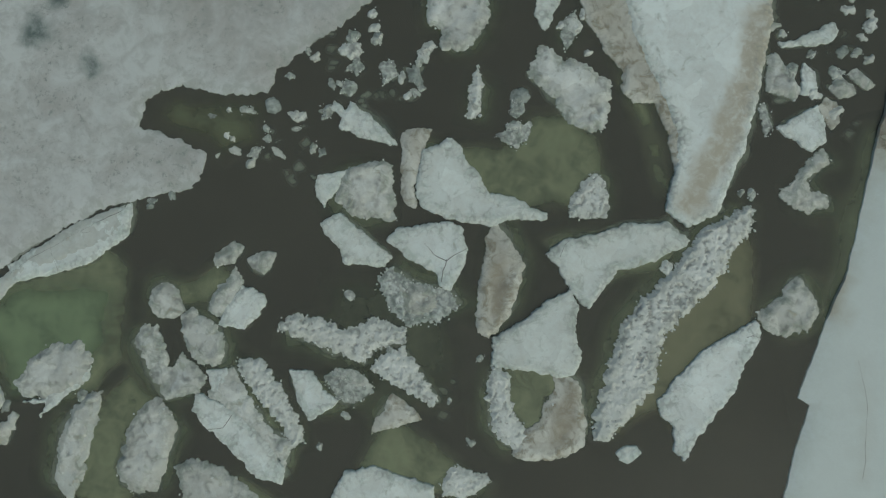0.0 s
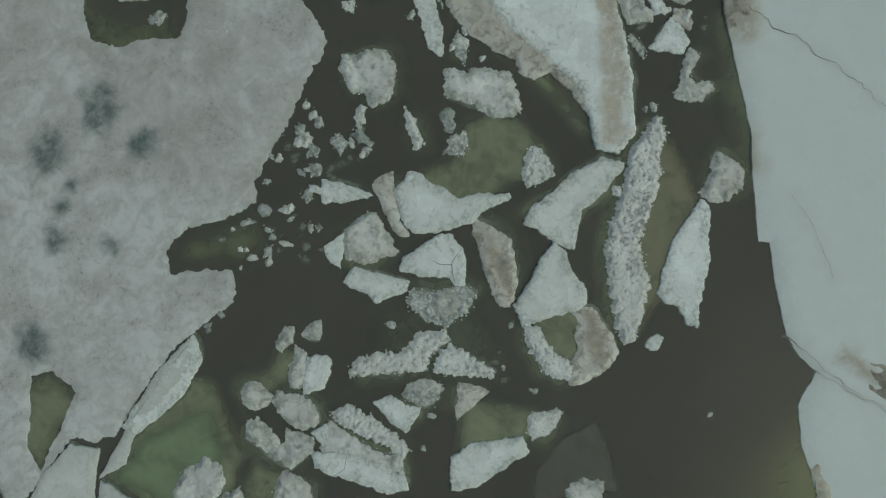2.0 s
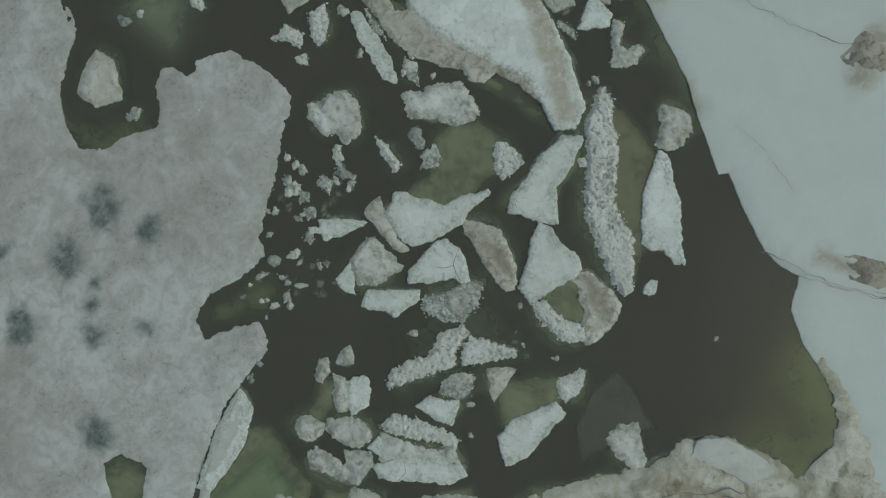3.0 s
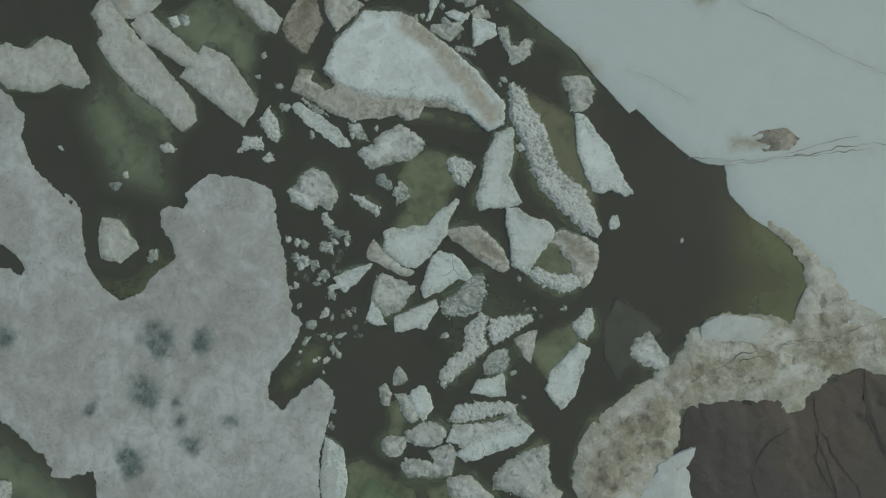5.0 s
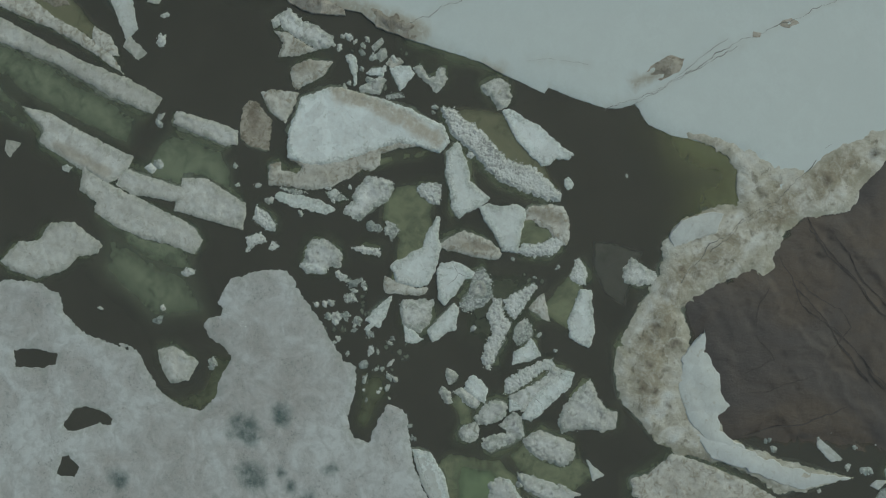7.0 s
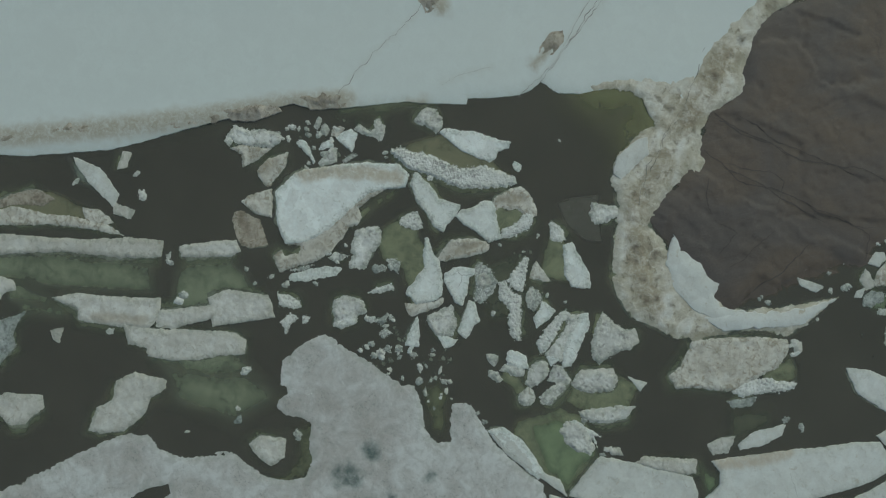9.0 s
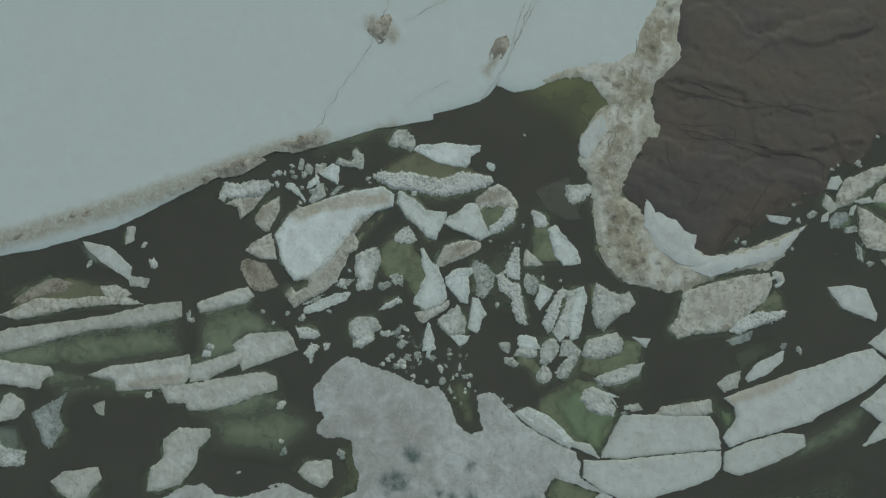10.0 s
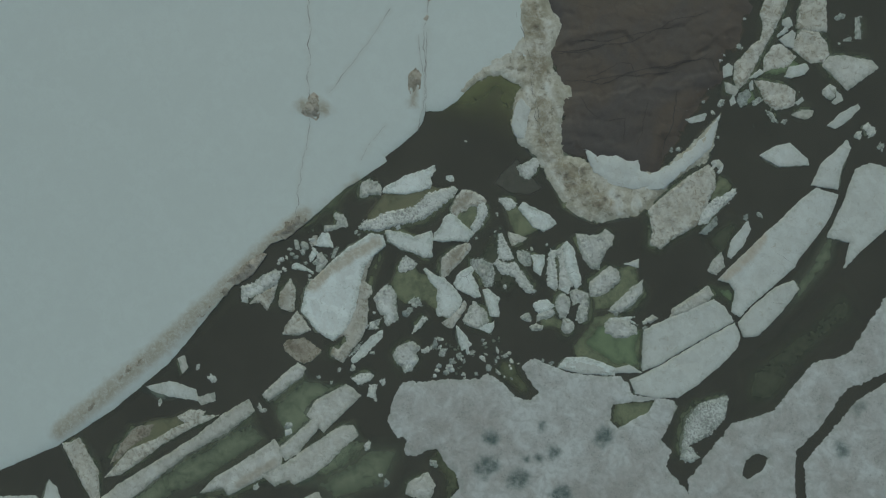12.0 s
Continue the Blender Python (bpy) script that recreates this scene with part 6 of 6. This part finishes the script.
floe("small upright brash chip afloat in dark water",
     ("pale", 0.2, [(-14.45, -33.78), (-14.55, -34.29), (-15.19, -33.52), (-14.96, -33.22)]))
floe("broad crumbly fan-shaped floe afloat in dark water",
     ("firm", 0.3, [(-19.83, -39.78), (-19.92, -40.96), (-21.45, -42.11), (-24.01, -43.05), (-24.9, -42.74), (-23.93, -39.88), (-23.53, -38.87), (-22.28, -39.16), (-21.03, -39.46)]))
floe("crumbly round floe afloat in dark water",
     ("snowy", 0.25, [(-21.35, -37.43), (-21.64, -38.52), (-22.37, -38.48), (-22.77, -37.63), (-22.65, -36.96), (-21.78, -36.98)]),
     ("pale", 0.2, [(-22.54, -38.22), (-23.3, -38.13), (-23.73, -37.67), (-23.28, -36.85), (-22.88, -36.81), (-22.94, -37.59)]))
floe("small flat white floe afloat in dark water",
     ("firm", 0.2, [(-20.01, -33.36), (-20.74, -34.43), (-21.76, -35.04), (-21.97, -34.5), (-21.56, -33.71), (-20.58, -33.36)]))
floe("small ragged brash shard afloat in dark water",
     ("lace", 0.15, [(-17.5, -32.29), (-18.32, -32.46), (-19.43, -31.85), (-18.73, -31.61)]))
floe("tiny white brash chip afloat in dark water",
     ("pale", 0.15, [(-19.7, -34.71), (-19.96, -35.63), (-20.36, -35.45), (-20.04, -34.64)]))
floe("thin white splinter lying along the rock",
     ("pale", 0.2, [(-11.55, -27.07), (-11.7, -27.62), (-12.4, -28.53), (-12.59, -28.36), (-12.24, -27.45), (-11.84, -26.96)]))


# ---- small brash: lumps of broken ice ----
def lump(x, y, r, k):
    rng = random.Random(k)
    n = 11
    turn, flat = rng.uniform(0, 6.28), rng.uniform(0.45, 0.95)
    ring = []
    for i in range(n):
        a = i / n * 6.283
        q = r * rng.uniform(0.55, 1.35)
        u, w = q * math.cos(a), q * flat * math.sin(a)
        ring.append((x + u * math.cos(turn) - w * math.sin(turn), y + u * math.sin(turn) + w * math.cos(turn)))
    kind = rng.choice(("crumb", "snowy", "lace", "lace", "wet"))
    ob = plate("brash_lump", kind, min(0.25, 0.1 + 0.3 * r), ring)
    if rng.random() < 0.6:
        shelf("under_foot", 0.3, shifted(ring, rng.uniform(-0.6, 0.6) * r, rng.uniform(-0.6, 0.6) * r), ob, "submerged_foot", "", 0.25, 0.12)
    tagged(ob, "small lump of broken white brash ice afloat", "ice lump", "brash lumps in the channel")


def drowned_lump(x, y, r, k):
    """A lump of brash that floats just under the surface."""
    rng = random.Random(k)
    ring = [(x + r * rng.uniform(0.5, 1.3) * math.cos(a * 0.7), y + r * rng.uniform(0.4, 1.2) * math.sin(a * 0.7)) for a in range(9)]
    ob = shelf("under_foot", rng.uniform(0.1, 0.5), ring, None, "drowned_lump", "", 0.35 * r + 0.1, 0.1)
    tagged(ob, "lump of drowned grey-green brash ice under water", "ice lump", "drowned lumps in the channel")


# stretches of water thick with drowned brash: from, to, number
for k, (x0, y0, x1, y1, count) in enumerate([(-6.5, 7.8, -1.8, 13.0, 22), (-11.2, 4.6, -6.5, 7.4, 14), (12.6, 6.4, 17.2, 12.4, 20), (-2.5, -6.8, 1.2, -3.2, 6), (-20.0, -36.0, -15.0, -30.0, 8), (4.0, 24.5, 6.8, 27.0, 5)]):
    rng = random.Random(40 + k)
    for j in range(count):
        drowned_lump(rng.uniform(x0, x1), rng.uniform(y0, y1), rng.uniform(0.15, 0.42), 500 + 50 * k + j)

LUMPS = [[(-4.04, 12.01, 0.23), (-3.98, 11.37, 0.25), (-3.83, 10.86, 0.3), (-3.39, 9.37, 0.55), (-2.72, 9.19, 0.3), (-1.82, 10.07, 0.3), (-1.97, 9.76, 0.2), (-5.81, 8.84, 0.3), (-5.06, 8.71, 0.38), (-5.46, 8.89, 0.2), (-4.95, 10.41, 0.5), (-7.32, 7.46, 0.38), (-7.7, 9.24, 0.2), (-6.92, 10.38, 0.2), (-6.58, 10.07, 0.23), (-9.51, 7.73, 0.33), (-8.69, 6.89, 0.2), (-8.63, 6.46, 0.18), (-9.38, 5.34, 0.25), (-1.89, 8.67, 0.2), (-2.14, 8.42, 0.2), (-2.46, 8.3, 0.2), (-11.15, 7.49, 0.18), (-10.4, 7.74, 0.13), (-10.45, 6.6, 0.15), (-10.19, 6.45, 0.13), (-6.59, 6.02, 0.25), (-6.21, 5.82, 0.2), (-10.85, 5.72, 0.13), (-7.36, 6.88, 0.18), (5.37, 10.1, 0.19), (4.53, 11.5, 0.34), (4.21, 11.38, 0.2)],
    [(16.76, 9.96, 0.24), (17.33, 9.71, 0.28), (14.86, 9.94, 0.21), (13.36, 11.25, 0.29), (13.7, 10.87, 0.19), (17.02, 10.7, 0.24), (17.42, 11.69, 0.19), (12.18, 3.89, 0.21), (11.71, 3.96, 0.16), (-6.14, -6.8, 0.17), (-5.07, -5.49, 0.22), (-3.17, -2.74, 0.24), (0.68, -3.07, 0.14), (0.32, -6.6, 0.14), (-0.63, -4.86, 0.14), (-4.89, -0.46, 0.29), (-16.53, -4.76, 0.3), (-19.61, -5.88, 0.45), (-19.89, -5.27, 0.3), (-20.11, 0.11, 0.26), (-13.7, 3.72, 0.18), (-13.82, 3.47, 0.15)],
    [(7.72, -11.38, 0.18), (-9.21, 19.94, 0.48), (-9.69, 20, 0.27), (-5.29, 24.34, 0.21), (0.18, -6.51, 0.13), (-2.6, 2.22, 0.29)],
    [(16.16, 10.06, 0.39), (15.88, 9.12, 0.35), (16.51, 11.91, 0.31), (17.4, 11.2, 0.31), (15.74, 7.32, 0.39), (13.86, 9.16, 0.43), (14.91, 8.26, 0.35), (9.52, 26.13, 0.41), (5.84, 26.49, 0.41), (6.22, 25.65, 0.41), (6.43, 19.53, 0.27), (4.93, 19.21, 0.22), (5.28, 33.35, 0.41), (-4.05, 16.43, 0.26), (-5.71, 29.51, 0.27), (-5.17, 24.47, 0.18), (3.87, 16.51, 0.35), (4.83, 11.34, 0.39), (5.18, 11.86, 0.3), (2.35, 8.19, 0.39), (2.17, 6.84, 0.43), (-10.55, -27.45, 0.28), (-11.45, -23.2, 0.2)],
    [(18.37, 26.44, 0.32), (16.31, 26.54, 0.52), (19.68, 32.11, 0.39), (-2.3, 22.61, 0.44), (6.32, 11.25, 0.51), (-6.11, 17.69, 0.44), (10.02, 25.97, 0.38), (6.16, 25.92, 0.45), (5.03, 17.56, 0.25), (-6.34, 24.62, 0.44), (-27.85, -36.57, 0.71), (-27.2, -35.4, 0.53), (-29.82, -35.67, 0.47), (-22.19, -21.31, 0.36), (-23.25, -22.4, 0.36), (-16.24, -24.37, 0.6), (-17.08, -24.19, 0.48), (3.69, -4.97, 0.25), (-2.17, 9.18, 0.56), (-1.75, 10.22, 0.5), (-4.75, 9.64, 0.43), (-6.01, 7.64, 0.37), (-8.13, 5.8, 0.31), (-8.4, 7.86, 0.37), (-9.23, 5.79, 0.31), (-10.08, 5.94, 0.31), (-4.93, 11.02, 0.31), (-12.12, -23.49, 0.24), (-12.86, 4.02, 0.31), (2.98, 13.87, 0.31), (16.36, -1.03, 0.38)],
    [(-11.28, -36.65, 0.31), (-11.64, -36.66, 0.16), (-10.38, -34.93, 0.25), (-10.47, -34.24, 0.25), (-10.99, -30.9, 0.19), (-11.46, -29.41, 0.19), (-13.09, -30.34, 0.44), (-12.97, -28.99, 0.25), (-11.04, -26.74, 0.31), (-10.1, -39.56, 0.16), (-18.5, -45.26, 0.50), (-20.5, -43.58, 0.50), (-20.04, -42.75, 0.16), (-11.6, -22.91, 0.19), (-14.93, -26.99, 0.16), (-19.82, -32.34, 0.31)]]
for k, row in enumerate(LUMPS):
    for j, (x, y, r) in enumerate(row):
        lump(x, y, r, k * 100 + j)
